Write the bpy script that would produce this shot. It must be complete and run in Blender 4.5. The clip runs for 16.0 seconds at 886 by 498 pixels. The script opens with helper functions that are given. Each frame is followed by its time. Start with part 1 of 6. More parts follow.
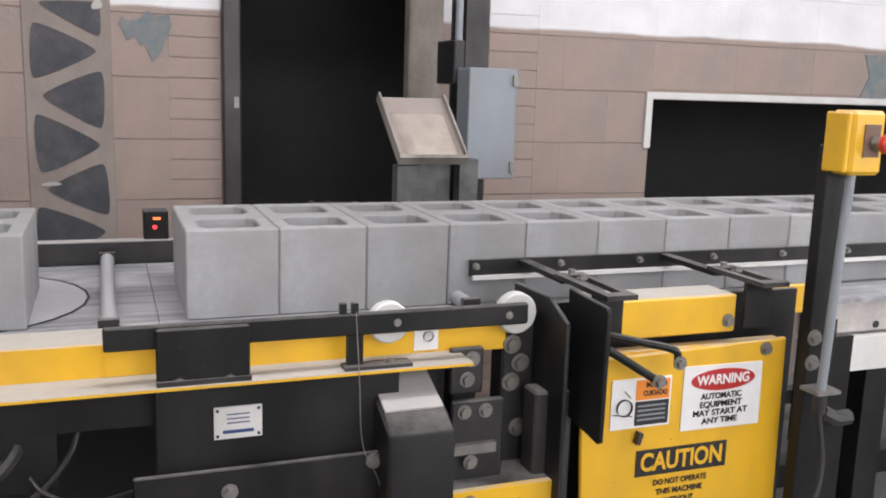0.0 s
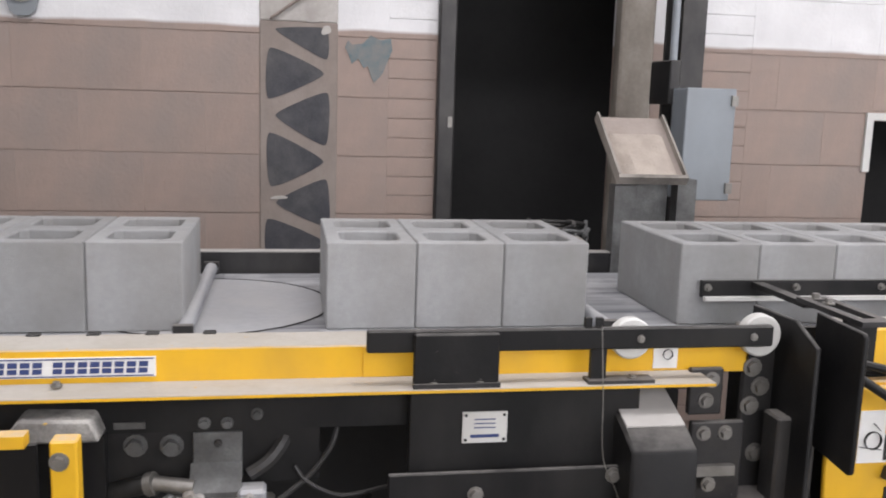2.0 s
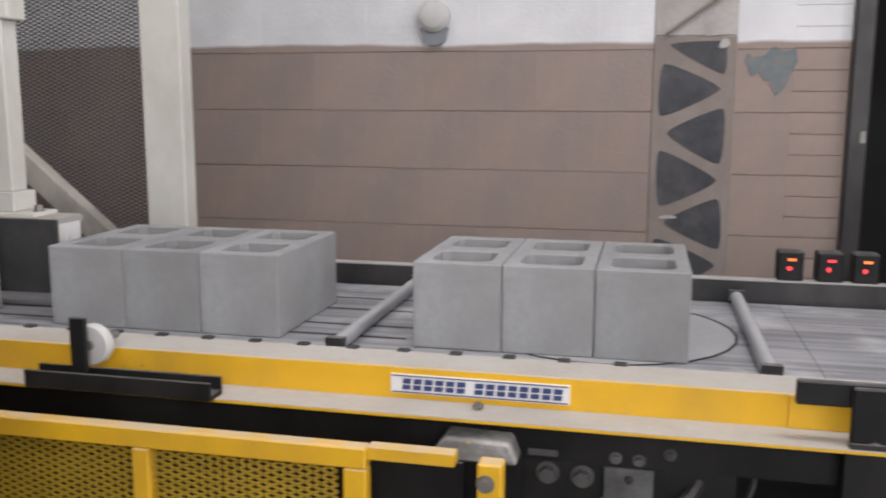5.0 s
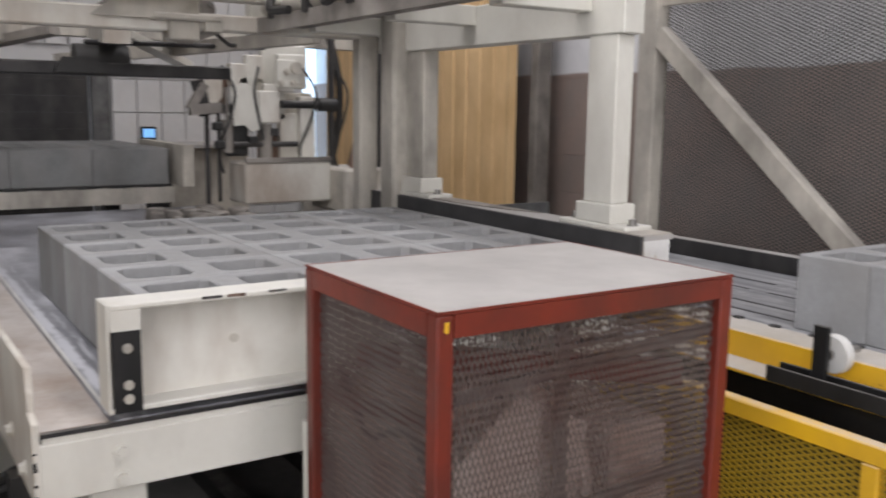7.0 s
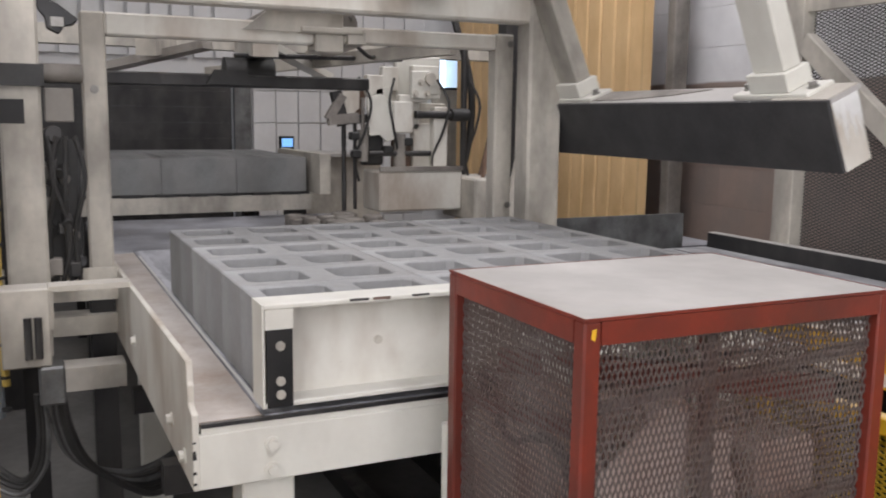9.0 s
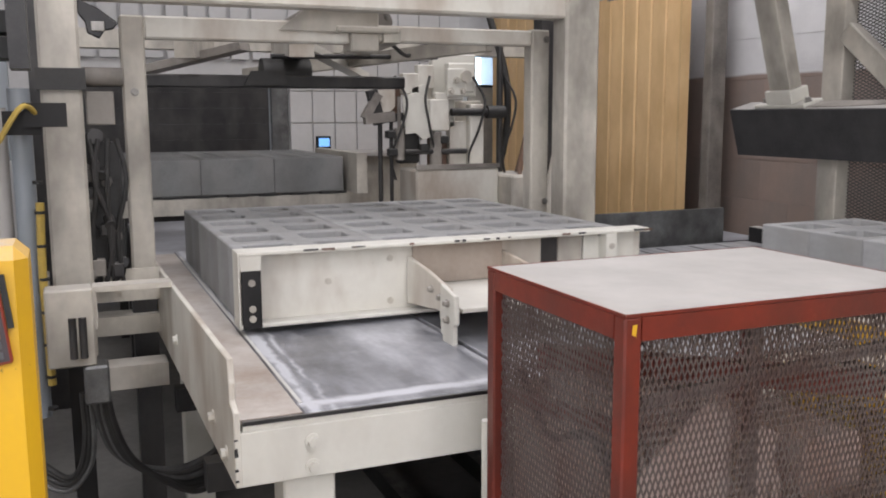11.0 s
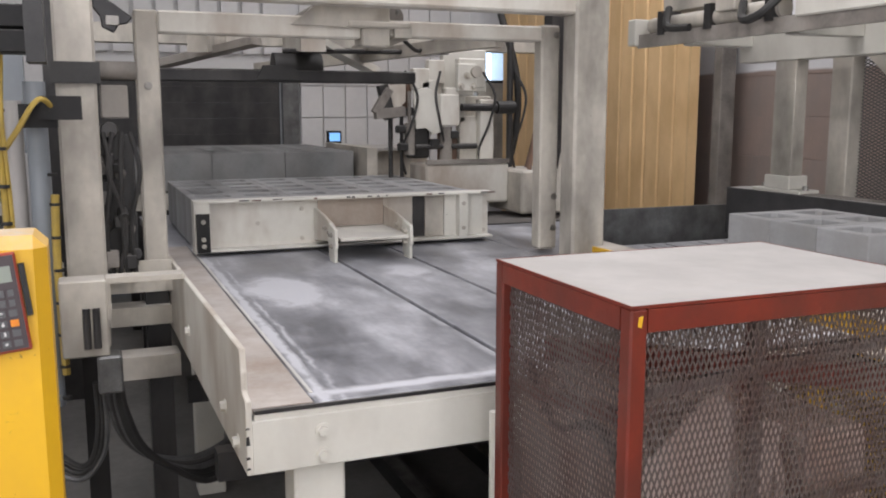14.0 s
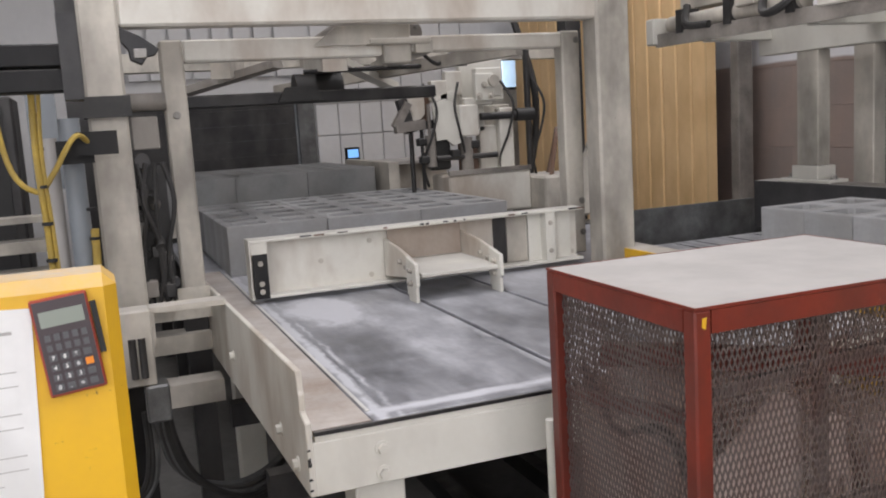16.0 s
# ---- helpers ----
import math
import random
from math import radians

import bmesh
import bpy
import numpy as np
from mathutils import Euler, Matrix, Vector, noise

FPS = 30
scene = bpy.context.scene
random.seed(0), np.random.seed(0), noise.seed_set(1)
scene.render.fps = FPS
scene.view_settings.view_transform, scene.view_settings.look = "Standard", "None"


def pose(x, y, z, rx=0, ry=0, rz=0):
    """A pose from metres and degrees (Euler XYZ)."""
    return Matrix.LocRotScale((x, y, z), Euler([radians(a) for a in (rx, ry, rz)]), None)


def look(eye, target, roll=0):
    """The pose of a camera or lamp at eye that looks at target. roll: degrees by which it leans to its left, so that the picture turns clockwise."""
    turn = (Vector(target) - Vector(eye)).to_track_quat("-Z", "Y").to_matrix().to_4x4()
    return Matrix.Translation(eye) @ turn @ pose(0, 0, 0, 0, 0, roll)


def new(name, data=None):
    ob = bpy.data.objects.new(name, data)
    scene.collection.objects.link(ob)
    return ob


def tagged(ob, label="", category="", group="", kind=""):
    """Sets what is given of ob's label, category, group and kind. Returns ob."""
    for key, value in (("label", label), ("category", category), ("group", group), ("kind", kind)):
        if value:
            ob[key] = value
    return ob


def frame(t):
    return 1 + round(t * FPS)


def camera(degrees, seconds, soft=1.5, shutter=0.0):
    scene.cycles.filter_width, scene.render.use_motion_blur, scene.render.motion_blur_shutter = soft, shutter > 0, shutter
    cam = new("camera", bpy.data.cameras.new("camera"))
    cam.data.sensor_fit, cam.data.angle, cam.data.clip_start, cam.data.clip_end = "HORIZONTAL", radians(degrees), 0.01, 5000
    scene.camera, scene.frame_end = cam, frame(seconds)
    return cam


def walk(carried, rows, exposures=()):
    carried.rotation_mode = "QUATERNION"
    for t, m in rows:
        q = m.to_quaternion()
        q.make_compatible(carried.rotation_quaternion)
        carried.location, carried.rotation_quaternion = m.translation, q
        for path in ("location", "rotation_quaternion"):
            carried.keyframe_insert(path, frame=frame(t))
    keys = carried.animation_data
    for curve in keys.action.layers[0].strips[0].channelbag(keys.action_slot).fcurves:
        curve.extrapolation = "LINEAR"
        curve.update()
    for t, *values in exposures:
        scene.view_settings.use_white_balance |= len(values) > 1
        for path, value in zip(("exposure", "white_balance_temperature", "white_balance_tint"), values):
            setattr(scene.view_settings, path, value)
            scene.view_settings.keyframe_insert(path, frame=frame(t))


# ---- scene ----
cam = camera(52.5, 16.0, soft=1.9, shutter=0.5)
PATH = [
    (0, (0.715, -1.605, 1.396), (1.412, 0.235, 1.037), 1.8),
    (0.5, (0.705, -1.602, 1.394), (1.373, 0.25, 1.043), 2.1),
    (1, (0.656, -1.598, 1.392), (1.194, 0.296, 1.044), 2.4),
    (1.5, (0.61, -1.598, 1.389), (0.991, 0.336, 1.052), 2.2),
    (2, (0.557, -1.606, 1.385), (0.903, 0.337, 1.062), 1.8),
    (2.5, (0.51, -1.593, 1.383), (0.84, 0.353, 1.061), 1.4),
    (3, (0.497, -1.541, 1.387), (0.643, 0.432, 1.097), 0.4),
    (3.2, (0.492, -1.516, 1.394), (0.533, 0.465, 1.122), 0.2),
    (5.3, (0.429, -1.565, 1.42), (-0.132, 0.328, 1.098), -0.2),
    (5.5, (0.412, -1.572, 1.418), (-0.267, 0.284, 1.11), -0.5),
    (6, (0.348, -1.607, 1.408), (-0.718, 0.054, 1.084), -0.2),
    (6.5, (0.423, -1.641, 1.436), (-1.025, -0.303, 1.105), 0.9),
    (7, (0.456, -1.662, 1.432), (-1.204, -0.591, 1.122), 0.8),
    (7.5, (0.453, -1.676, 1.428), (-1.272, -0.707, 1.138), 1.4),
    (8, (0.458, -1.693, 1.428), (-1.29, -0.767, 1.134), 1.7),
    (8.5, (0.459, -1.704, 1.427), (-1.308, -0.814, 1.133), 1.1),
    (9, (0.458, -1.705, 1.429), (-1.336, -0.87, 1.138), 0.7),
    (9.5, (0.458, -1.703, 1.428), (-1.365, -0.937, 1.131), -0.0),
    (12, (0.442, -1.711, 1.426), (-1.387, -0.954, 1.136), -0.5),
    (12.5, (0.417, -1.731, 1.427), (-1.393, -0.927, 1.148), -2.3),
    (13, (0.418, -1.744, 1.425), (-1.374, -0.898, 1.156), -2.9),
    (13.5, (0.457, -1.731, 1.425), (-1.358, -0.946, 1.12), -0.3),
    (14, (0.475, -1.713, 1.424), (-1.358, -0.974, 1.119), 0.0),
    (14.5, (0.482, -1.725, 1.425), (-1.374, -1.036, 1.139), -0.4),
    (15, (0.484, -1.742, 1.43), (-1.392, -1.112, 1.139), -0.6),
    (15.5, (0.49, -1.746, 1.426), (-1.378, -1.087, 1.153), -1.7),
    (16, (0.46, -1.772, 1.435), (-1.389, -1.063, 1.151), -3.5),
]
walk(cam, [(t, look(eye, target, roll)) for t, eye, target, roll in PATH],
     [(0.0, 0.08), (2.5, 0.02), (4.2, -0.1), (5.5, -0.24), (6.0, -0.3), (6.5, -0.12), (7.0, -0.1), (8.0, -0.06), (8.5, 0.02), (12.0, 0.06), (14.5, 0.06), (15.0, 0.1), (15.25, -0.05), (15.5, -0.32), (16.0, -0.08)])

# ---- light ----
world = bpy.data.worlds.new("world")
scene.world = world
world.use_nodes = True
world.node_tree.nodes["Background"].inputs[0].default_value = (0.75, 0.85, 1.0, 1)
world.node_tree.nodes["Background"].inputs[1].default_value = 0.25


def ceiling_lamp(x, y, power, sx=1.5, sy=0.5, color=(1.0, 0.96, 0.985)):
    d = bpy.data.lights.new("ceiling_lamp", "AREA")
    d.shape, d.size, d.size_y, d.energy, d.color = "RECTANGLE", sx, sy, power, color
    ob = new("ceiling_lamp", d)
    ob.matrix_basis = pose(x, y, 4.0)
    return ob


# assumed lamps, all out of view; the third is added to lift the far wall
ceiling_lamp(1.2, -0.6, 56)
ceiling_lamp(-1.6, -1.4, 48)
ceiling_lamp(-3.4, 0.9, 50)
ceiling_lamp(3.8, -0.4, 50)


def bay_daylight(eye, target, power, sx, sy):
    """Added soft fill light from out of view; the walls behind it stay closed."""
    d = bpy.data.lights.new("bay_daylight", "AREA")
    d.shape, d.size, d.size_y, d.energy, d.color = "RECTANGLE", sx, sy, power, (0.985, 0.965, 1.0)
    new("bay_daylight", d).matrix_basis = look(eye, target)


# fills added at the south and east walls to brighten upright faces
bay_daylight((1.2, -3.97, 1.8), (1.0, 0.0, 1.3), 165, 4.4, 2.6)
bay_daylight((5.97, -1.6, 1.9), (0.0, -0.9, 1.3), 185, 3.2, 2.6)


# ---- materials ----
def material(name, color, rough=0.6, metal=0.0, second=None, scale=8.0, amount=0.5, bump=0.0, bump_scale=60.0,
             dust=None, dust_amount=0.0, dust_scale=9.0, random_tint=0.0, spec=0.5, stain=None, stain_amount=0.0, chip=None, chip_at=0.66):
    m = bpy.data.materials.new(name)
    m.use_nodes = True
    nt = m.node_tree
    bsdf = nt.nodes["Principled BSDF"]
    bsdf.inputs["Roughness"].default_value = rough
    bsdf.inputs["Metallic"].default_value = metal
    bsdf.inputs["Specular IOR Level"].default_value = spec
    geo = nt.nodes.new("ShaderNodeNewGeometry")
    co = nt.nodes.new("ShaderNodeTexCoord").outputs["Object"]
    base = nt.nodes.new("ShaderNodeRGB").outputs[0]
    base.default_value = (*color, 1)

    def noise_tex(sc, detail=5, rough_n=0.6):
        n = nt.nodes.new("ShaderNodeTexNoise")
        n.inputs["Scale"].default_value, n.inputs["Detail"].default_value, n.inputs["Roughness"].default_value = sc, detail, rough_n
        nt.links.new(co, n.inputs["Vector"])
        return n.outputs["Fac"]

    def ramp(src, lo, hi):
        r = nt.nodes.new("ShaderNodeMapRange")
        r.inputs["From Min"].default_value, r.inputs["From Max"].default_value = lo, hi
        nt.links.new(src, r.inputs["Value"])
        return r.outputs[0]

    def mix(a, b, fac, mode="MIX"):
        x = nt.nodes.new("ShaderNodeMix")
        x.data_type, x.blend_type = "RGBA", mode
        for sock, v in ((x.inputs[6], a), (x.inputs[7], b), (x.inputs[0], fac)):
            if hasattr(v, "is_linked"):
                nt.links.new(v, sock)
            else:
                sock.default_value = v if isinstance(v, float) else (*v, 1)
        return x.outputs[2]

    out = base
    if second:
        big = ramp(noise_tex(scale), 0.35, 0.7)
        mul = nt.nodes.new("ShaderNodeMath")
        mul.operation = "MULTIPLY"
        mul.inputs[1].default_value = amount
        nt.links.new(big, mul.inputs[0])
        out = mix(out, second, mul.outputs[0])
        fine = ramp(noise_tex(scale * 12, 3), 0.3, 0.75)
        mul2 = nt.nodes.new("ShaderNodeMath")
        mul2.operation = "MULTIPLY"
        mul2.inputs[1].default_value = amount * 0.5
        nt.links.new(fine, mul2.inputs[0])
        out = mix(out, second, mul2.outputs[0])
    if stain:
        # runs and smears, drawn out downwards
        mp = nt.nodes.new("ShaderNodeMapping")
        mp.inputs["Scale"].default_value = (5.5, 5.5, 2.6)
        nt.links.new(co, mp.inputs["Vector"])
        n = nt.nodes.new("ShaderNodeTexNoise")
        n.inputs["Scale"].default_value, n.inputs["Detail"].default_value, n.inputs["Roughness"].default_value = 1.0, 4, 0.55
        nt.links.new(mp.outputs[0], n.inputs["Vector"])
        s1 = nt.nodes.new("ShaderNodeMath")
        s1.operation = "MULTIPLY"
        s1.inputs[1].default_value = stain_amount
        nt.links.new(ramp(n.outputs["Fac"], 0.42, 0.70), s1.inputs[0])
        out = mix(out, stain, s1.outputs[0])
    if chip:
        # small chips and specks
        out = mix(out, chip, ramp(noise_tex(45, 8, 0.75), chip_at, chip_at + 0.03))
    if random_tint:
        info = nt.nodes.new("ShaderNodeObjectInfo")
        v = nt.nodes.new("ShaderNodeMapRange")
        v.inputs["To Min"].default_value, v.inputs["To Max"].default_value = 1 - random_tint, 1 + random_tint
        nt.links.new(info.outputs["Random"], v.inputs["Value"])
        hsv = nt.nodes.new("ShaderNodeHueSaturation")
        nt.links.new(v.outputs[0], hsv.inputs["Value"])
        nt.links.new(out, hsv.inputs["Color"])
        out = hsv.outputs[0]
    if dust:
        sep = nt.nodes.new("ShaderNodeSeparateXYZ")
        nt.links.new(geo.outputs["Normal"], sep.inputs[0])
        up = ramp(sep.outputs["Z"], 0.5, 0.95)
        patch = ramp(noise_tex(dust_scale, 6, 0.7), 0.3, 0.62)
        mul3 = nt.nodes.new("ShaderNodeMath")
        mul3.operation = "MULTIPLY"
        nt.links.new(up, mul3.inputs[0])
        nt.links.new(patch, mul3.inputs[1])
        mul4 = nt.nodes.new("ShaderNodeMath")
        mul4.operation = "MULTIPLY"
        mul4.inputs[1].default_value = dust_amount
        nt.links.new(mul3.outputs[0], mul4.inputs[0])
        out = mix(out, dust, mul4.outputs[0])
        rmix = nt.nodes.new("ShaderNodeMapRange")
        rmix.inputs["To Min"].default_value, rmix.inputs["To Max"].default_value = rough, 0.9
        nt.links.new(mul4.outputs[0], rmix.inputs["Value"])
        nt.links.new(rmix.outputs[0], bsdf.inputs["Roughness"])
    nt.links.new(out, bsdf.inputs["Base Color"])
    if bump:
        b = nt.nodes.new("ShaderNodeBump")
        b.inputs["Strength"].default_value, b.inputs["Distance"].default_value = bump, 0.004
        nt.links.new(noise_tex(bump_scale, 6), b.inputs["Height"])
        nt.links.new(b.outputs[0], bsdf.inputs["Normal"])
    return m


def glow(name, color, strength):
    m = bpy.data.materials.new(name)
    m.use_nodes = True
    bsdf = m.node_tree.nodes["Principled BSDF"]
    bsdf.inputs["Base Color"].default_value = (*color, 1)
    bsdf.inputs["Emission Color"].default_value = (*color, 1)
    bsdf.inputs["Emission Strength"].default_value = strength
    return m


DUST = (0.50, 0.46, 0.41)
M = {
    "concrete": material("block_concrete", (0.36, 0.365, 0.37), 0.95, 0, (0.235, 0.235, 0.235), 5, 0.75, 0.45, 380, random_tint=0.12, spec=0.2, stain=(0.27, 0.26, 0.25), stain_amount=0.5),
    "yellow": material("yellow_paint", (0.78, 0.45, 0.015), 0.42, 0, (0.66, 0.36, 0.03), 6, 0.35, 0.08, 40, dust=DUST, dust_amount=0.85, stain=(0.30, 0.19, 0.05), stain_amount=0.35, chip=(0.06, 0.045, 0.03)),
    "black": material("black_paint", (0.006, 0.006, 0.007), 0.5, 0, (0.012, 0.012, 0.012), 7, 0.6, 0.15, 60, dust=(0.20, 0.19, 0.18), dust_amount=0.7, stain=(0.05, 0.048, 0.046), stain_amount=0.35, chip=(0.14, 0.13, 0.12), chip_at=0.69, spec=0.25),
    "dark": material("dark_steel", (0.018, 0.018, 0.020), 0.45, 0.3, (0.045, 0.043, 0.042), 9, 0.6, 0.2, 60, dust=(0.24, 0.225, 0.21), dust_amount=0.7, stain=(0.10, 0.095, 0.09), stain_amount=0.5, chip=(0.22, 0.21, 0.20), chip_at=0.70),
    "cream": material("cream_paint", (0.68, 0.67, 0.61), 0.45, 0, (0.54, 0.52, 0.465), 5, 0.35, 0.1, 40, dust=(0.58, 0.57, 0.55), dust_amount=0.6, stain=(0.34, 0.31, 0.27), stain_amount=0.35, chip=(0.07, 0.06, 0.05), chip_at=0.68),
    "grime": material("grimy_cream_paint", (0.60, 0.565, 0.49), 0.55, 0, (0.30, 0.275, 0.245), 2.6, 0.6, 0.15, 40, dust=(0.48, 0.46, 0.43), dust_amount=0.7, stain=(0.11, 0.10, 0.09), stain_amount=0.7, chip=(0.07, 0.06, 0.05), chip_at=0.68),
    "plate": material("worn_steel_plate", (0.05, 0.052, 0.062), 0.26, 0.1, (0.17, 0.175, 0.195), 5, 0.7, 0.10, 30, dust=(0.62, 0.63, 0.68), dust_amount=0.55, dust_scale=3.4),
    "belt": material("dusty_steel_deck", (0.40, 0.41, 0.43), 0.5, 0.2, (0.20, 0.205, 0.225), 4, 0.7, 0.15, 40, dust=(0.55, 0.54, 0.53), dust_amount=0.6, dust_scale=4.0),
    "steel": material("zinc_bolt", (0.30, 0.29, 0.275), 0.45, 0.7, (0.16, 0.15, 0.135), 30, 0.6),
    "red": material("red_oxide_paint", (0.20, 0.027, 0.014), 0.4, 0, (0.10, 0.022, 0.016), 9, 0.7, 0.15, 50, stain=(0.04, 0.02, 0.016), stain_amount=0.65, chip=(0.42, 0.20, 0.12), chip_at=0.69),
    "redmesh": material("red_brown_mesh_paint", (0.12, 0.075, 0.066), 0.45, 0.35, (0.20, 0.18, 0.17), 7, 0.7),
    "ymesh": material("yellow_mesh_paint", (0.55, 0.36, 0.03), 0.5, 0, (0.3, 0.2, 0.03), 6, 0.5),
    "gmesh": material("grey_mesh_paint", (0.075, 0.073, 0.07), 0.6, 0.3, (0.15, 0.145, 0.14), 3, 0.7),
    "lid": material("pale_dusty_sheet", (0.405, 0.39, 0.375), 0.7, 0, (0.31, 0.297, 0.283), 3, 0.6, 0.1, 40, stain=(0.52, 0.50, 0.48), stain_amount=0.4),
    "wood": material("yellow_pine_boards", (0.80, 0.56, 0.30), 0.55, 0, (0.68, 0.45, 0.21), 3, 0.5, 0.1, 60, random_tint=0.10, stain=(0.50, 0.31, 0.13), stain_amount=0.5),
    "whitewall": material("white_panel", (0.72, 0.72, 0.72), 0.6, 0, (0.55, 0.55, 0.55), 2, 0.5, 0.1, 30),
    "plaster": material("stained_concrete", (0.34, 0.31, 0.275), 0.9, 0, (0.18, 0.155, 0.13), 6, 0.7, 0.4, 60, stain=(0.10, 0.08, 0.065), stain_amount=0.55),
    "mortar": material("mortar", (0.36, 0.30, 0.265), 0.95, 0, (0.24, 0.195, 0.17), 10, 0.5, 0.4, 120),
    "floor": material("dusty_concrete_floor", (0.22, 0.215, 0.205), 0.85, 0, (0.09, 0.087, 0.083), 2, 0.7, 0.3, 40),
    # near-black colour that stands in for shade in unlit spaces
    "void": material("near_black_shade", (0.03, 0.03, 0.031), 0.9, 0, (0.05, 0.05, 0.05), 3, 0.5),
    "greybox": material("grey_enamel", (0.235, 0.26, 0.285), 0.4, 0, (0.19, 0.21, 0.23), 5, 0.3, stain=(0.14, 0.14, 0.14), stain_amount=0.35),
    "white": material("white_plastic", (0.62, 0.62, 0.60), 0.45, 0, (0.48, 0.47, 0.45), 12, 0.4, stain=(0.35, 0.33, 0.31), stain_amount=0.35),
    "paper": material("paper", (0.80, 0.80, 0.79), 0.8, 0, (0.58, 0.58, 0.57), 4, 0.4, stain=(0.48, 0.46, 0.42), stain_amount=0.3),
    "blue": material("dark_blue_ink", (0.03, 0.05, 0.16), 0.5),
    "ink": material("black_ink", (0.015, 0.015, 0.015), 0.6),
    "signred": material("sign_red", (0.42, 0.02, 0.02), 0.45),
    "orange": material("sign_orange", (0.75, 0.24, 0.02), 0.5),
    "button": material("red_plastic", (0.5, 0.03, 0.02), 0.35),
    "hose": material("black_rubber", (0.012, 0.012, 0.012), 0.55, 0, (0.05, 0.048, 0.045), 10, 0.5),
    "ycable": material("yellow_cable", (0.50, 0.35, 0.06), 0.5, 0, (0.20, 0.15, 0.06), 10, 0.6),
    "teal": material("teal_paint", (0.085, 0.15, 0.175), 0.7, 0, (0.26, 0.215, 0.19), 16, 0.75, 0.3, 90),
    "calc": material("calculator_case", (0.06, 0.045, 0.05), 0.45),
    "calcred": material("calculator_rim", (0.30, 0.05, 0.03), 0.4),
    "key": material("calculator_key", (0.10, 0.10, 0.105), 0.5),
    "lcd": material("calculator_display", (0.26, 0.29, 0.25), 0.3),
    "rust": material("rusty_machine", (0.20, 0.11, 0.07), 0.8, 0.1, (0.13, 0.11, 0.10), 6, 0.7, 0.3, 50),
    "sand": material("sand_dust", (0.40, 0.35, 0.305), 0.95, 0, (0.25, 0.215, 0.19), 14, 0.6, 0.8, 90),
    "flange": material("dust_caked_paint", (0.47, 0.445, 0.41), 0.9, 0, (0.33, 0.29, 0.23), 5, 0.5, 0.6, 60, chip=(0.60, 0.36, 0.04), chip_at=0.64),
    "slate": material("worn_black_face", (0.022, 0.022, 0.024), 0.6, 0, (0.065, 0.064, 0.064), 9, 0.6, 0.3, 60),
    "scuffed": material("scuffed_cream_paint", (0.68, 0.665, 0.605), 0.5, 0, (0.52, 0.49, 0.44), 4, 0.45, 0.12, 40, stain=(0.33, 0.26, 0.20), stain_amount=0.75, chip=(0.05, 0.04, 0.035), chip_at=0.70),
    "edgeworn": material("dust_caked_edge", (0.40, 0.34, 0.29), 0.85, 0, (0.26, 0.22, 0.19), 6, 0.6, 0.3, 60, dust=(0.60, 0.59, 0.58), dust_amount=0.6, dust_scale=4.0, stain=(0.22, 0.15, 0.11), stain_amount=0.4),
    "clay": material("pink_clay_dust", (0.52, 0.38, 0.33), 0.9, 0, (0.32, 0.21, 0.17), 7, 0.7, 0.5, 70, stain=(0.70, 0.64, 0.60), stain_amount=0.6),
    "soot": material("oily_grime", (0.10, 0.09, 0.08), 0.6, 0, (0.27, 0.245, 0.22), 7, 0.7, 0.3, 50, stain=(0.45, 0.42, 0.38), stain_amount=0.5),
    # darker copy of the block concrete, with the lift's shade in its colour
    "shadeblock": material("shaded_block_concrete", (0.23, 0.235, 0.235), 0.95, 0, (0.15, 0.15, 0.15), 5, 0.75, 0.45, 380, random_tint=0.12, spec=0.2, stain=(0.30, 0.29, 0.28), stain_amount=0.4),
    "flaky": material("flaking_dusty_paint", (0.52, 0.50, 0.47), 0.85, 0, (0.10, 0.10, 0.10), 22, 0.95, 0.8, 70, stain=(0.16, 0.15, 0.145), stain_amount=0.6, chip=(0.60, 0.36, 0.04), chip_at=0.67),
    "oily": material("oily_grey_steel", (0.20, 0.205, 0.205), 0.45, 0.3, (0.07, 0.07, 0.07), 14, 0.9, 0.4, 60, stain=(0.05, 0.048, 0.046), stain_amount=0.7),
    "navy": material("grimy_dark_infill", (0.040, 0.041, 0.048), 0.8, 0, (0.12, 0.118, 0.118), 12, 0.7, 0.5, 70, stain=(0.028, 0.03, 0.045), stain_amount=0.6, chip=(0.30, 0.29, 0.28), chip_at=0.70),
    "coat": material("brown_grey_plaster", (0.27, 0.226, 0.20), 0.85, 0, (0.19, 0.162, 0.146), 7, 0.6, 0.5, 80, stain=(0.36, 0.32, 0.295), stain_amount=0.4, chip=(0.55, 0.53, 0.50), chip_at=0.70),
    "palecoat": material("pale_smeared_plaster", (0.52, 0.50, 0.48), 0.85, 0, (0.30, 0.275, 0.25), 6, 0.7, 0.5, 80, stain=(0.22, 0.20, 0.19), stain_amount=0.4),
    "led": glow("red_led", (1.0, 0.05, 0.06), 1.2),
    "ledo": glow("orange_led", (1.0, 0.22, 0.05), 1.2),
    "screen": glow("blue_screen", (0.16, 0.38, 0.70), 1.2),
    "sky": glow("daylight_backdrop", (0.62, 0.80, 1.0), 2.2),
}


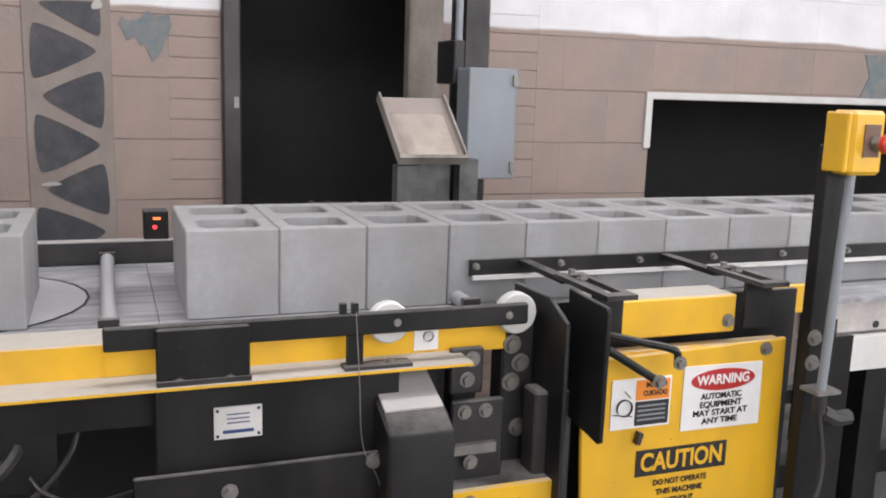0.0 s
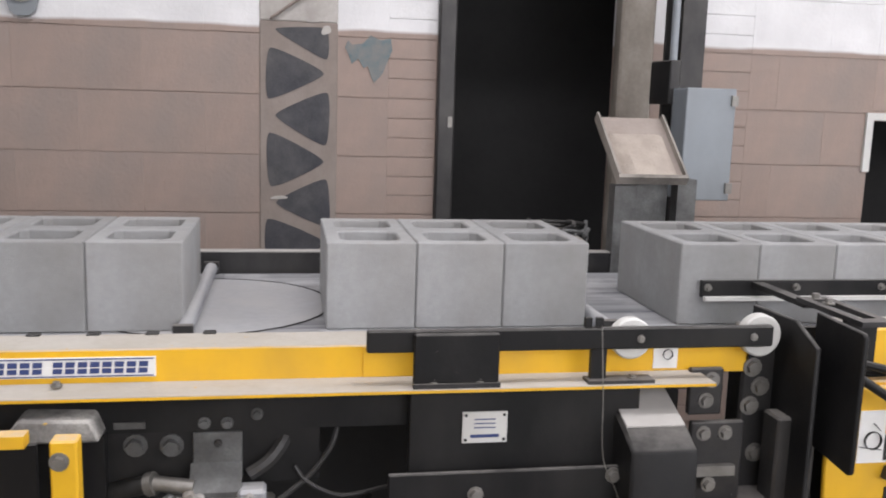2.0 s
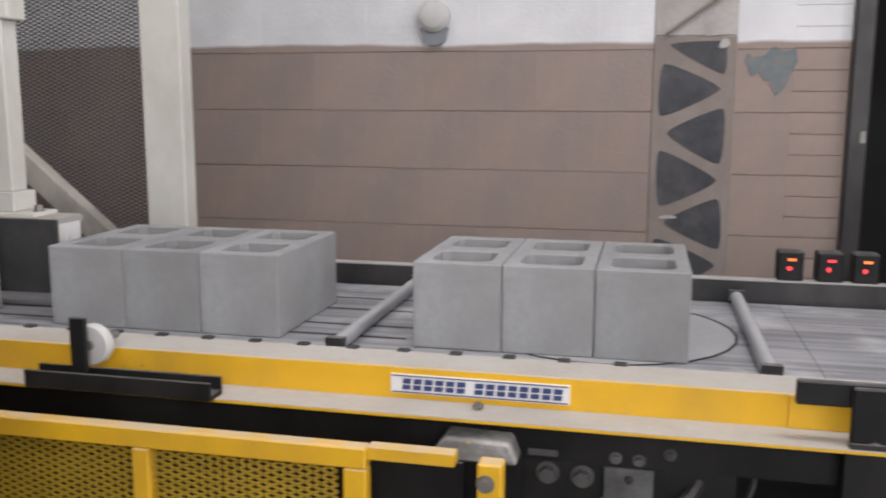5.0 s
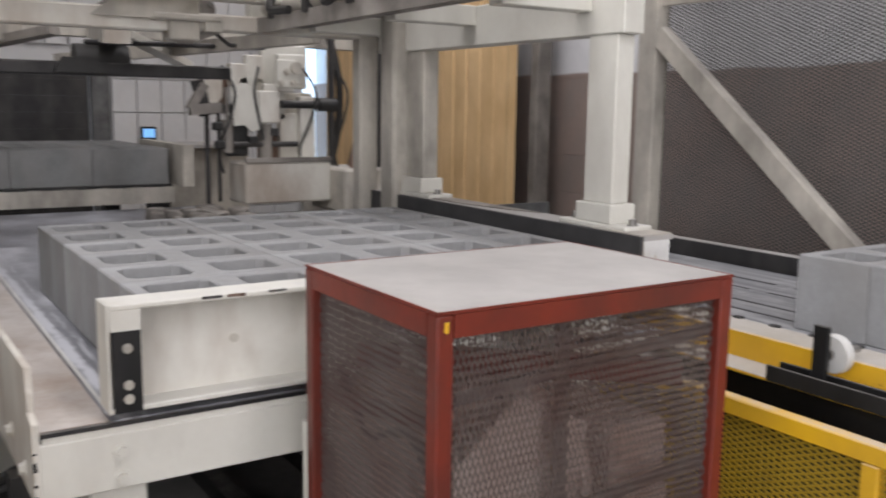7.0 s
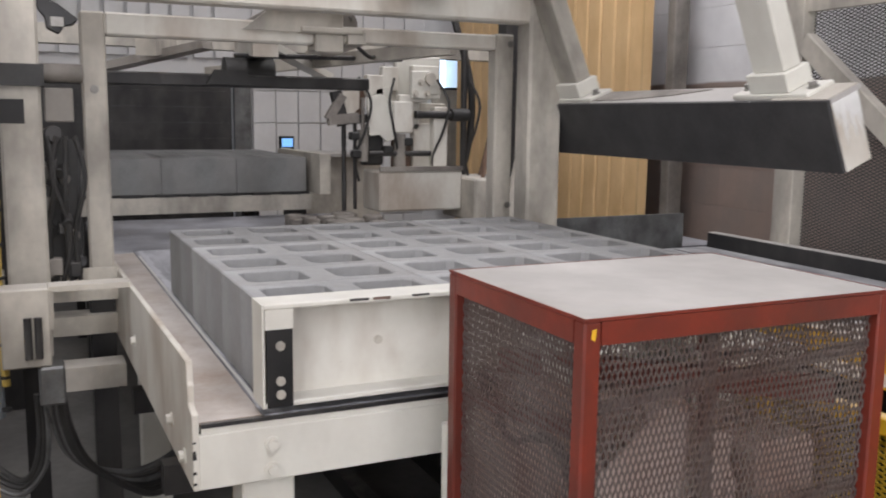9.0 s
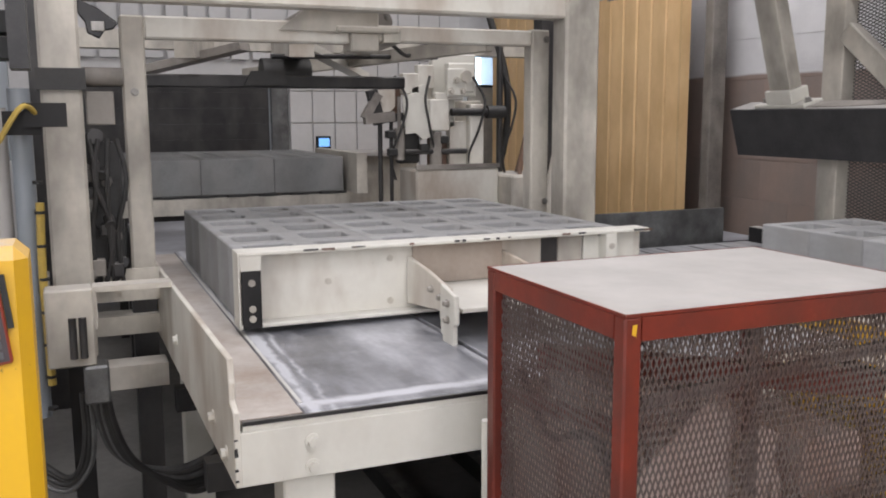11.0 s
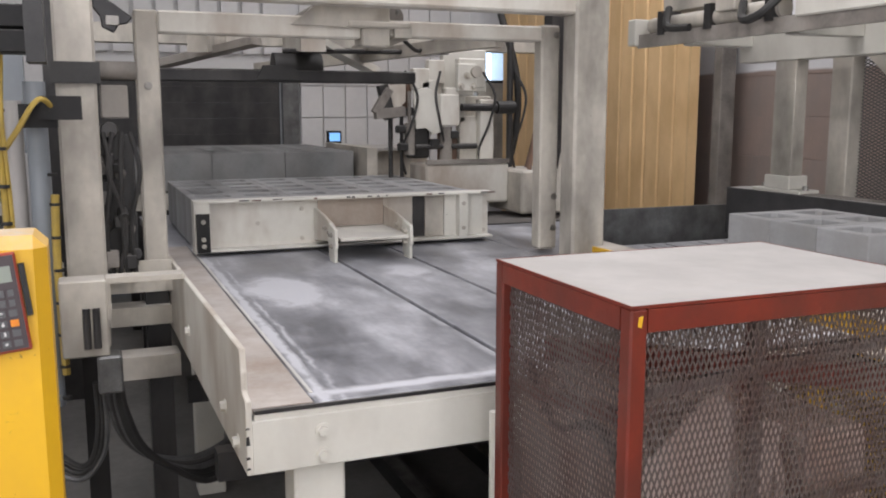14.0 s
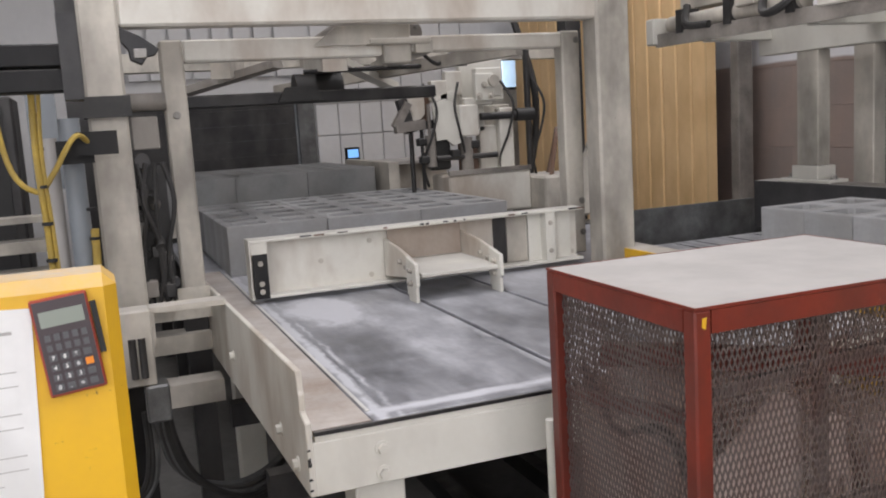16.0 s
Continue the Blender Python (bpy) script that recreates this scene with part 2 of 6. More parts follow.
def painted_masonry():
    """Brown lower coat and white upper coat with a wavering edge, over block joints."""
    m = material("painted_masonry", (0.345, 0.258, 0.22), 0.7, 0, (0.255, 0.205, 0.182), 2.2, 0.7, 0.6, 55, random_tint=0.035, stain=(0.235, 0.205, 0.19), stain_amount=0.6, chip=(0.50, 0.46, 0.43), chip_at=0.70)
    nt = m.node_tree
    bsdf = nt.nodes["Principled BSDF"]
    src = bsdf.inputs["Base Color"].links[0].from_socket
    geo = nt.nodes.new("ShaderNodeNewGeometry")
    sep = nt.nodes.new("ShaderNodeSeparateXYZ")
    nt.links.new(geo.outputs["Position"], sep.inputs[0])
    wob = nt.nodes.new("ShaderNodeTexNoise")
    wob.inputs["Scale"].default_value, wob.inputs["Detail"].default_value = 2.2, 3
    nt.links.new(geo.outputs["Position"], wob.inputs["Vector"])
    add = nt.nodes.new("ShaderNodeMath")
    add.operation = "MULTIPLY_ADD"
    add.inputs[1].default_value = 0.05
    nt.links.new(wob.outputs["Fac"], add.inputs[0])
    nt.links.new(sep.outputs["Z"], add.inputs[2])
    step = nt.nodes.new("ShaderNodeMapRange")
    step.inputs["From Min"].default_value, step.inputs["From Max"].default_value = 1.655, 1.668
    nt.links.new(add.outputs[0], step.inputs["Value"])
    white = nt.nodes.new("ShaderNodeTexNoise")
    white.inputs["Scale"].default_value, white.inputs["Detail"].default_value = 5, 6
    nt.links.new(geo.outputs["Position"], white.inputs["Vector"])
    wr = nt.nodes.new("ShaderNodeMix")
    wr.data_type = "RGBA"
    wr.inputs[6].default_value, wr.inputs[7].default_value = (0.52, 0.52, 0.53, 1), (0.84, 0.84, 0.85, 1)
    nt.links.new(white.outputs["Fac"], wr.inputs[0])
    mx = nt.nodes.new("ShaderNodeMix")
    mx.data_type = "RGBA"
    nt.links.new(step.outputs[0], mx.inputs[0])
    nt.links.new(src, mx.inputs[6])
    nt.links.new(wr.outputs[2], mx.inputs[7])
    nt.links.new(mx.outputs[2], bsdf.inputs["Base Color"])
    return m


M["wall"] = painted_masonry()


def deck_plate(name):
    """Worn steel deck: scuffs drawn out along the travel, white dust lines beside the strip, slots and front edge."""
    m = material(name, (0.085, 0.088, 0.100), 0.3, 0.1, (0.20, 0.205, 0.225), 4, 0.7, 0.10, 30)
    nt = m.node_tree
    bsdf = nt.nodes["Principled BSDF"]
    base = bsdf.inputs["Base Color"].links[0].from_socket
    co = nt.nodes.new("ShaderNodeTexCoord").outputs["Object"]

    def math_node(op, a, b=0.0, c=0.0):
        n = nt.nodes.new("ShaderNodeMath")
        n.operation = op
        for s, v in zip(n.inputs, (a, b, c)):
            if isinstance(v, (int, float)):
                s.default_value = v
            else:
                nt.links.new(v, s)
        return n.outputs[0]

    def noise_at(scale, detail, lo, hi):
        mp = nt.nodes.new("ShaderNodeMapping")
        mp.inputs["Scale"].default_value = scale
        nt.links.new(co, mp.inputs["Vector"])
        n = nt.nodes.new("ShaderNodeTexNoise")
        n.inputs["Scale"].default_value, n.inputs["Detail"].default_value, n.inputs["Roughness"].default_value = 1.0, detail, 0.65
        nt.links.new(mp.outputs[0], n.inputs["Vector"])
        r = nt.nodes.new("ShaderNodeMapRange")
        r.inputs["From Min"].default_value, r.inputs["From Max"].default_value = lo, hi
        nt.links.new(n.outputs["Fac"], r.inputs["Value"])
        return r.outputs[0]

    sep = nt.nodes.new("ShaderNodeSeparateXYZ")
    nt.links.new(co, sep.inputs[0])
    wob = math_node("MULTIPLY", noise_at((9, 9, 9), 4, 0.3, 0.7), 0.016)

    def line(axis, at, width, strength):
        d = math_node("ABSOLUTE", math_node("SUBTRACT", math_node("ADD", sep.outputs[axis], wob), at))
        f = math_node("SUBTRACT", 1.0, math_node("DIVIDE", d, width))
        return math_node("MULTIPLY", math_node("MAXIMUM", f, 0.0), strength)
    streak = math_node("MULTIPLY", noise_at((0.9, 17, 5), 5, 0.45, 0.85), 0.45)
    cross = math_node("MULTIPLY", noise_at((9, 2.0, 5), 5, 0.50, 0.85), 0.45)
    cloud = math_node("MULTIPLY", noise_at((1.7, 3.6, 4), 5, 0.40, 0.68), 0.80)
    total = math_node("MAXIMUM", math_node("ADD", streak, cross), cloud)
    for axis, at, width, strength in (("Y", -0.600, 0.022, 1.5), ("Y", -0.566, 0.012, 0.8), ("X", 0.955, 0.030, 1.3), ("Y", -0.172, 0.022, 0.6),
                                      ("Y", -0.15, 0.02, 0.55), ("Y", 0.11, 0.02, 0.5)):
        broken = math_node("MULTIPLY", line(axis, at, width, strength), noise_at((7, 7, 5), 5, 0.22, 0.55))
        total = math_node("MAXIMUM", total, broken)
    for cx, cy, rx, ry, strength in ((-0.06, -0.47, 0.42, 0.15, 1.5), (-0.24, -0.01, 0.22, 0.12, 1.1)):
        # broad pale patches: the deck's bright reflection painted in, mixed with dust
        ex = math_node("POWER", math_node("ABSOLUTE", math_node("DIVIDE", math_node("SUBTRACT", sep.outputs["X"], cx), rx)), 2.0)
        ey = math_node("POWER", math_node("ABSOLUTE", math_node("DIVIDE", math_node("SUBTRACT", sep.outputs["Y"], cy), ry)), 2.0)
        spot = math_node("MAXIMUM", math_node("SUBTRACT", 1.0, math_node("ADD", ex, ey)), 0.0)
        total = math_node("MAXIMUM", total, math_node("MULTIPLY", math_node("MULTIPLY", spot, strength), noise_at((4, 6, 5), 5, 0.25, 0.6)))
    total = math_node("MINIMUM", math_node("MAXIMUM", total, 0.0), 0.85)
    mx = nt.nodes.new("ShaderNodeMix")
    mx.data_type = "RGBA"
    nt.links.new(total, mx.inputs[0])
    nt.links.new(base, mx.inputs[6])
    mx.inputs[7].default_value = (0.58, 0.59, 0.63, 1)
    nt.links.new(mx.outputs[2], bsdf.inputs["Base Color"])
    rr = nt.nodes.new("ShaderNodeMapRange")
    rr.inputs["To Min"].default_value, rr.inputs["To Max"].default_value = 0.3, 0.85
    nt.links.new(total, rr.inputs["Value"])
    nt.links.new(rr.outputs[0], bsdf.inputs["Roughness"])
    return m


M["deck"] = deck_plate("scuffed_steel_deck")


def streaked(name, light, dark):
    """Polished steel with streaks of dust drawn out along the travel."""
    m = material(name, light, 0.38, 0.2, None, bump=0.12, bump_scale=30)
    nt = m.node_tree
    bsdf = nt.nodes["Principled BSDF"]
    base = bsdf.inputs["Base Color"].links[0].from_socket
    co = nt.nodes.new("ShaderNodeTexCoord").outputs["Object"]
    for scale, lo, hi, tint in (((1.3, 34, 8), 0.40, 0.72, dark), ((5, 7, 5), 0.50, 0.75, (0.66, 0.66, 0.67))):
        mp = nt.nodes.new("ShaderNodeMapping")
        mp.inputs["Scale"].default_value = scale
        nt.links.new(co, mp.inputs["Vector"])
        n = nt.nodes.new("ShaderNodeTexNoise")
        n.inputs["Scale"].default_value, n.inputs["Detail"].default_value, n.inputs["Roughness"].default_value = 1.0, 5, 0.6
        nt.links.new(mp.outputs[0], n.inputs["Vector"])
        r = nt.nodes.new("ShaderNodeMapRange")
        r.inputs["From Min"].default_value, r.inputs["From Max"].default_value = lo, hi
        nt.links.new(n.outputs["Fac"], r.inputs["Value"])
        mx = nt.nodes.new("ShaderNodeMix")
        mx.data_type = "RGBA"
        nt.links.new(r.outputs[0], mx.inputs[0])
        nt.links.new(base, mx.inputs[6])
        mx.inputs[7].default_value = (*tint, 1)
        base = mx.outputs[2]
    nt.links.new(base, bsdf.inputs["Base Color"])
    return m


M["streak"] = streaked("streaked_steel_deck", (0.42, 0.425, 0.44), (0.13, 0.135, 0.155))

# ---- building helpers ----
class Form:
    """Vertices and faces of one mesh, gathered from simple solids."""

    def __init__(self):
        self.v, self.f = [], []

    def box(self, x0, x1, y0, y1, z0, z1):
        n = len(self.v)
        self.v += [(x, y, z) for x in (x0, x1) for y in (y0, y1) for z in (z0, z1)]
        self.f += [tuple(n + i for i in q) for q in ((0, 1, 3, 2), (4, 6, 7, 5), (0, 4, 5, 1), (2, 3, 7, 6), (0, 2, 6, 4), (1, 5, 7, 3))]
        return self

    def bar(self, a, b, w, h, up=(0, 0, 1)):
        """A straight bar of section w x h from a to b."""
        a, b = Vector(a), Vector(b)
        d = (b - a).normalized()
        s = d.cross(Vector(up))
        s = s.normalized() if s.length > 1e-4 else Vector((1, 0, 0))
        u = s.cross(d)
        n = len(self.v)
        for p in (a, b):
            for i, j in ((-1, -1), (1, -1), (1, 1), (-1, 1)):
                self.v.append(tuple(p + s * (i * w / 2) + u * (j * h / 2)))
        self.f += [tuple(n + i for i in q) for q in ((0, 1, 2, 3), (7, 6, 5, 4), (0, 4, 5, 1), (1, 5, 6, 2), (2, 6, 7, 3), (3, 7, 4, 0))]
        return self

    def rod(self, a, b, r, n=14, r2=None):
        a, b = Vector(a), Vector(b)
        d = (b - a).normalized()
        s = d.orthogonal().normalized()
        u = d.cross(s)
        k = len(self.v)
        for p, q in ((a, r), (b, r if r2 is None else r2)):
            for i in range(n):
                t = 2 * math.pi * i / n
                self.v.append(tuple(p + (s * math.cos(t) + u * math.sin(t)) * q))
        self.f += [(k + i, k + (i + 1) % n, k + n + (i + 1) % n, k + n + i) for i in range(n)]
        self.f += [tuple(k + i for i in reversed(range(n))), tuple(k + n + i for i in range(n))]
        return self

    def hose(self, pts, r, n=8, steps=6):
        """A round tube along a smooth line through pts."""
        p = [Vector(q) for q in pts]
        p = [p[0] * 2 - p[1]] + p + [p[-1] * 2 - p[-2]]
        line = []
        for i in range(1, len(p) - 2):
            for s in range(steps):
                t = s / steps
                line.append(0.5 * (2 * p[i] + (p[i + 1] - p[i - 1]) * t + (2 * p[i - 1] - 5 * p[i] + 4 * p[i + 1] - p[i + 2]) * t * t
                                   + (3 * p[i] - p[i - 1] - 3 * p[i + 1] + p[i + 2]) * t ** 3))
        line.append(p[-2])
        k = len(self.v)
        s = None
        for i, q in enumerate(line):
            d = (line[min(i + 1, len(line) - 1)] - line[max(i - 1, 0)]).normalized()
            s = d.orthogonal().normalized() if s is None else (s - d * s.dot(d)).normalized()
            u = d.cross(s)
            self.v += [tuple(q + (s * math.cos(2 * math.pi * j / n) + u * math.sin(2 * math.pi * j / n)) * r) for j in range(n)]
        for i in range(len(line) - 1):
            self.f += [(k + i * n + j, k + i * n + (j + 1) % n, k + (i + 1) * n + (j + 1) % n, k + (i + 1) * n + j) for j in range(n)]
        self.f += [tuple(k + j for j in reversed(range(n))), tuple(k + (len(line) - 1) * n + j for j in range(n))]
        return self

    def slab(self, outline, axis, lo, hi):
        """A flat plate: an outline of 2D points pushed along an axis ('x', 'y' or 'z') from lo to hi."""
        k, n = len(self.v), len(outline)
        for c in (lo, hi):
            for a, b in outline:
                self.v.append({"x": (c, a, b), "y": (a, c, b), "z": (a, b, c)}[axis])
        self.f += [(k + i, k + (i + 1) % n, k + n + (i + 1) % n, k + n + i) for i in range(n)]
        self.f += [tuple(k + i for i in reversed(range(n))), tuple(k + n + i for i in range(n))]
        return self

    def lattice(self, axis, c, a0, a1, b0, b1, da, db, w, d):
        """Expanded metal: diamonds da wide and db high of flat strands, in the plane axis = c."""
        def at(a, b):
            return {"x": (c, a, b), "y": (a, c, b)}[axis]
        na, nb = round((a1 - a0) / da), round((b1 - b0) / db)
        da, db = (a1 - a0) / na, (b1 - b0) / nb
        up = {"x": (1, 0, 0), "y": (0, 1, 0)}[axis]
        for j in range(nb):
            for i in range(na):
                x, y = a0 + i * da, b0 + j * db
                for p, q in (((x, y), (x + da / 2, y + db / 2)), ((x + da / 2, y + db / 2), (x + da, y)),
                             ((x, y + db), (x + da / 2, y + db / 2)), ((x + da / 2, y + db / 2), (x + da, y + db))):
                    self.bar(at(*p), at(*q), w, d, up)
        return self


def thing(name, at, label, category, group="", kind=""):
    ob = new(name)
    ob.empty_display_size = 0.05
    ob.matrix_basis = pose(*at)
    return tagged(ob, label, category, group, kind)


def origin(ob):
    p = Vector(ob.location)
    return p + origin(ob.parent) if ob.parent else p


def mesh_of(name, form, mat, shift=(0, 0, 0), bevel=0.0, smooth=True):
    bm = bmesh.new()
    vs = [bm.verts.new(Vector(v) - Vector(shift)) for v in form.v]
    for f in form.f:
        bm.faces.new([vs[i] for i in f])
    bmesh.ops.recalc_face_normals(bm, faces=bm.faces)
    if bevel:
        sharp = [e for e in bm.edges if len(e.link_faces) == 2 and e.calc_face_angle(0) > 0.6]
        bmesh.ops.bevel(bm, geom=sharp, offset=bevel, segments=1, affect="EDGES", clamp_overlap=True)
    for f in bm.faces:
        f.smooth = smooth and len(f.verts) == 4 and len(form.f) > 7 and bevel == 0
    me = bpy.data.meshes.new(name)
    bm.to_mesh(me)
    bm.free()
    me.materials.append(M[mat])
    if smooth:
        me.set_sharp_from_angle(angle=0.6)
    return me


def part(name, form, mat, parent, label="", bevel=0.0):
    """One mesh under a thing or a part; the form is given in the world's metres."""
    ob = new(name, mesh_of(name, form, mat, origin(parent), bevel))
    ob.parent = parent
    return tagged(ob, label)


def solo(name, form, mat, label, category, at=(0, 0, 0), bevel=0.0, kind="", group=""):
    ob = new(name, mesh_of(name, form, mat, at, bevel))
    ob.location = at
    return tagged(ob, label, category, group, kind)


def lettering(name, text, mat, parent, x, y, z, size, width=None, facing=0, lean=0.0):
    """Letters standing in the plane y = const, read from -y (facing 0) or from +x (facing 90)."""
    cu = bpy.data.curves.new(name, "FONT")
    cu.body, cu.size, cu.align_x, cu.align_y, cu.extrude, cu.offset = text, size, "CENTER", "CENTER", 0.0004, size * 0.026
    tmp = bpy.data.objects.new(name, cu)
    scene.collection.objects.link(tmp)
    me = bpy.data.meshes.new_from_object(tmp)
    bpy.data.objects.remove(tmp)
    me.name = name
    xs = [v.co.x for v in me.vertices]
    if width and xs:
        k = width / (max(xs) - min(xs))
        for v in me.vertices:
            v.co.x *= k
    me.transform(pose(0, 0, 0, 90, 0, facing))
    me.materials.clear()
    me.materials.append(M[mat])
    ob = new(name, me)
    ob.parent = parent
    ob.location = Vector((x, y, z)) - origin(parent)
    return ob


def hexbolts(name, spots, parent, r=0.011, along="y", depth=0.012, mat="steel"):
    """Bolt heads, each a part; a spot is the centre of the face they sit on."""
    for p in spots:
        p = Vector(p)
        d = {"y": Vector((0, -1, 0)), "x": Vector((1, 0, 0)), "z": Vector((0, 0, 1))}[along]
        f = Form().rod(p, p + d * 0.003, r * 1.25, 12).rod(p + d * 0.003, p + d * depth, r * 0.85, 6)
        part("bolt", f, mat, parent)


# ---- setting ----
YW = 1.833
solo("floor", Form().box(-8, 6, -4, 3.2, -0.1, 0), "floor", "dusty dark concrete factory floor", "floor", kind="structure")
solo("ceiling", Form().box(-8, 6, -4, 3.2, 4.5, 4.6), "whitewall", "pale ceiling panels", "ceiling", kind="structure")
solo("wall_south", Form().box(-8, 6, -4.1, -4, 0, 4.5), "whitewall", "plain pale factory wall", "wall", kind="structure")
solo("wall_east", Form().box(6, 6.1, -4.1, 3.2, 0, 4.5), "whitewall", "plain pale factory wall", "wall", kind="structure")
f = Form()
for x0, x1, z0, z1 in ((-8, 0.484, 0, 4.5), (0.73, 1.126, 0, 4.5), (1.126, 1.845, 2.35, 4.5), (2.09, 2.975, 0, 4.5), (1.90, 2.09, 0, 4.5),
                       (2.975, 6, 1.361, 4.5), (2.975, 6, 0, 0.55), (0.484, 0.73, 0, 4.5)):
    f.box(x0, x1, YW + (0.06 if x0 == 0.484 else 0.0045), YW + 0.22, z0, z1)
wall_north = solo("wall_north", f, "wall", "brown and white painted concrete block wall", "wall", kind="structure")
# the darkness beyond the doorway is put into these surfaces' colour
solo("wall_behind_door", Form().box(0.9, 6, 3.1, 3.2, 0, 4.5).box(0.8, 0.9, YW + 0.22, 3.2, 0, 4.5), "void", "room wall coloured near black for shade", "wall", kind="structure")
solo("ceiling_behind_door", Form().box(0.8, 6, YW + 0.22, 3.2, 2.6, 2.7), "void", "ceiling coloured near black for shade", "ceiling", kind="structure")

# end wall with a dark roller door, white panels and a daylight opening
solo("wall_west", Form().box(-6.9, -6.8, -4, -1.75, 0, 4.5).box(-6.9, -6.8, -0.19, 1.56, 0, 4.5)
     .box(-6.9, -6.8, -1.75, -0.19, 1.72, 4.5).box(-6.9, -6.8, 1.56, 1.84, 0, 0.95).box(-6.9, -6.8, 1.56, 1.84, 1.95, 4.5),
     "whitewall", "white panelled factory end wall", "wall", kind="structure")
solo("backdrop", Form().box(-7.2, -7.15, 1.2, 2.04, 0.4, 2.6), "sky", "bright bluish daylight outside", "daylight", kind="structure")
# added plate that rises to cut off the daylight, in place of the mechanism
shutter = thing("daylight_blocker", (-6.70, 1.70, 0.25), "dull grey plate added to cover the daylight opening", "shutter")
part("leaf", Form().box(-6.71, -6.69, 1.50, 1.90, 0.16, 0.94), "grime", shutter, bevel=0.004)
part("leaf_edge", Form().box(-6.715, -6.685, 1.49, 1.91, 0.94, 0.96), "dark", shutter)
roller = thing("roller_door", (-6.78, -1.07, 0), "dark grey closed roller door in the end wall", "door")
for k in range(14):
    part("slat", Form().box(-6.80, -6.775, -1.74, -0.20, 0.02 + k * 0.122, 0.1415 + k * 0.122), "dark", roller)
part("guide_post", Form().box(-6.80, -6.74, -0.185, -0.05, 0, 1.86), "oily", roller, "grey door guide post", bevel=0.004)
panels = thing("wall_panels", (-6.75, 0.3, 0), "white square wall panels with dark joints", "wall panel", kind="structure")
for i in range(8):
    for k in range(9):
        part("panel", Form().box(-6.78, -6.76, -0.03 + i * 0.186, 0.1495 + i * 0.186, 0.087 + k * 0.256, 0.3365 + k * 0.256), "whitewall", panels, bevel=0.003)
ribs = thing("ribbed_panels", (-6.74, 0, 2.5), "white ribbed cladding high on the end wall", "cladding")
for i in range(22):
    part("rib", Form().box(-6.79, -6.745, -2.4 + i * 0.16, -2.27 + i * 0.16, 1.86 if -1.9 < -2.4 + i * 0.16 < -0.3 else 2.53, 3.4), "whitewall", ribs)

# door frame, jamb, column and conduit
frame_steel = thing("door_frame", (1.16, YW, 0), "dark dented steel frame of the open doorway", "door frame", kind="structure")
part("post", Form().box(1.126, 1.192, YW - 0.035, YW + 0.2, 0, 2.35), "dark", frame_steel, bevel=0.006)
part("lintel", Form().box(1.126, 1.845, YW - 0.03, YW + 0.2, 2.35, 2.45), "dark", frame_steel)
part("strike", Form().box(1.165, 1.182, YW - 0.042, YW - 0.035, 1.29, 1.33), "steel", frame_steel)
solo("jamb", Form().box(1.845, 1.985, YW - 0.02, YW + 0.06, 0, 4.5), "plaster", "stained bare concrete door jamb", "jamb", kind="structure", bevel=0.01)
col = thing("steel_column", (2.1, 1.6, 0), "dark grey painted steel column beside the doorway", "column")
part("flange", Form().box(1.955, 2.045, 1.50, 1.515, 0, 4.5).box(1.955, 2.045, 1.64, 1.655, 0, 4.5), "dark", col)
part("web", Form().box(1.995, 2.005, 1.515, 1.64, 0, 4.5), "dark", col)
solo("conduit", Form().rod((1.915, 1.47, 1.50), (1.915, 1.47, 4.5), 0.014), "greybox", "pale grey vertical conduit pipe", "conduit", at=(1.915, 1.47, 1.5))

# lattice column in the wall: dark infill patches between smeared strips
lat = thing("lattice_column", (0.607, YW, 0), "plaster-smeared lattice column with dark infill set in the wall", "column", kind="structure")
part("coat", Form().box(0.462, 0.748, YW - 0.006, YW + 0.058, 0, 1.66), "coat", lat, bevel=0.004)
part("upper_coat", Form().box(0.462, 0.748, YW - 0.006, YW + 0.058, 1.66, 2.6), "palecoat", lat, "pale smeared upper part", bevel=0.004)
part("lacing_ridge", Form().bar((0.50, YW - 0.007, 1.665), (0.69, YW - 0.007, 1.80), 0.010, 0.05, (0, 1, 0)), "coat", lat, bevel=0.004)


def rounded(corners, passes=3):
    """Corners cut again and again until the outline is round."""
    for _ in range(passes):
        out = []
        for n, p in enumerate(corners):
            q = corners[(n + 1) % len(corners)]
            a = 0.11 if len(corners) == 3 else 0.25
            out += [(p[0] + (q[0] - p[0]) * a, p[1] + (q[1] - p[1]) * a), (p[0] + (q[0] - p[0]) * (1 - a), p[1] + (q[1] - p[1]) * (1 - a))]
        corners = out
    return corners


smear = random.Random(31)
for k in range(10):
    zc = 1.632 - 0.1605 * k
    w = lambda: smear.uniform(-0.008, 0.008)
    if k % 2:
        tri = [(0.486 + w(), zc - 0.115 + w()), (0.728 + w(), zc + w()), (0.486 + w(), zc + 0.113 + w())]
    else:
        tri = [(0.722 + w(), zc + (0.112 if k else 0.02) + w()), (0.498 + w(), zc + w()), (0.722 + w(), zc - 0.112 + w())]
    part("infill", Form().slab(rounded(tri), "y", YW - 0.0085, YW - 0.004), "navy", lat, "dark grimy infill patch")
for x, z, dx, dz in ((0.705, 1.632, 0.022, 0.02), (0.665, 1.672, 0.04, 0.018), (0.535, 1.01, 0.04, 0.008)):
    part("paint_dab", Form().slab(rounded([(x - dx, z - dz), (x + dx, z - dz * 0.4), (x + dx * 0.5, z + dz), (x - dx * 0.6, z + dz * 0.7)], 2), "y", YW - 0.0100, YW - 0.0055), "palecoat", lat, "pale paint dab")

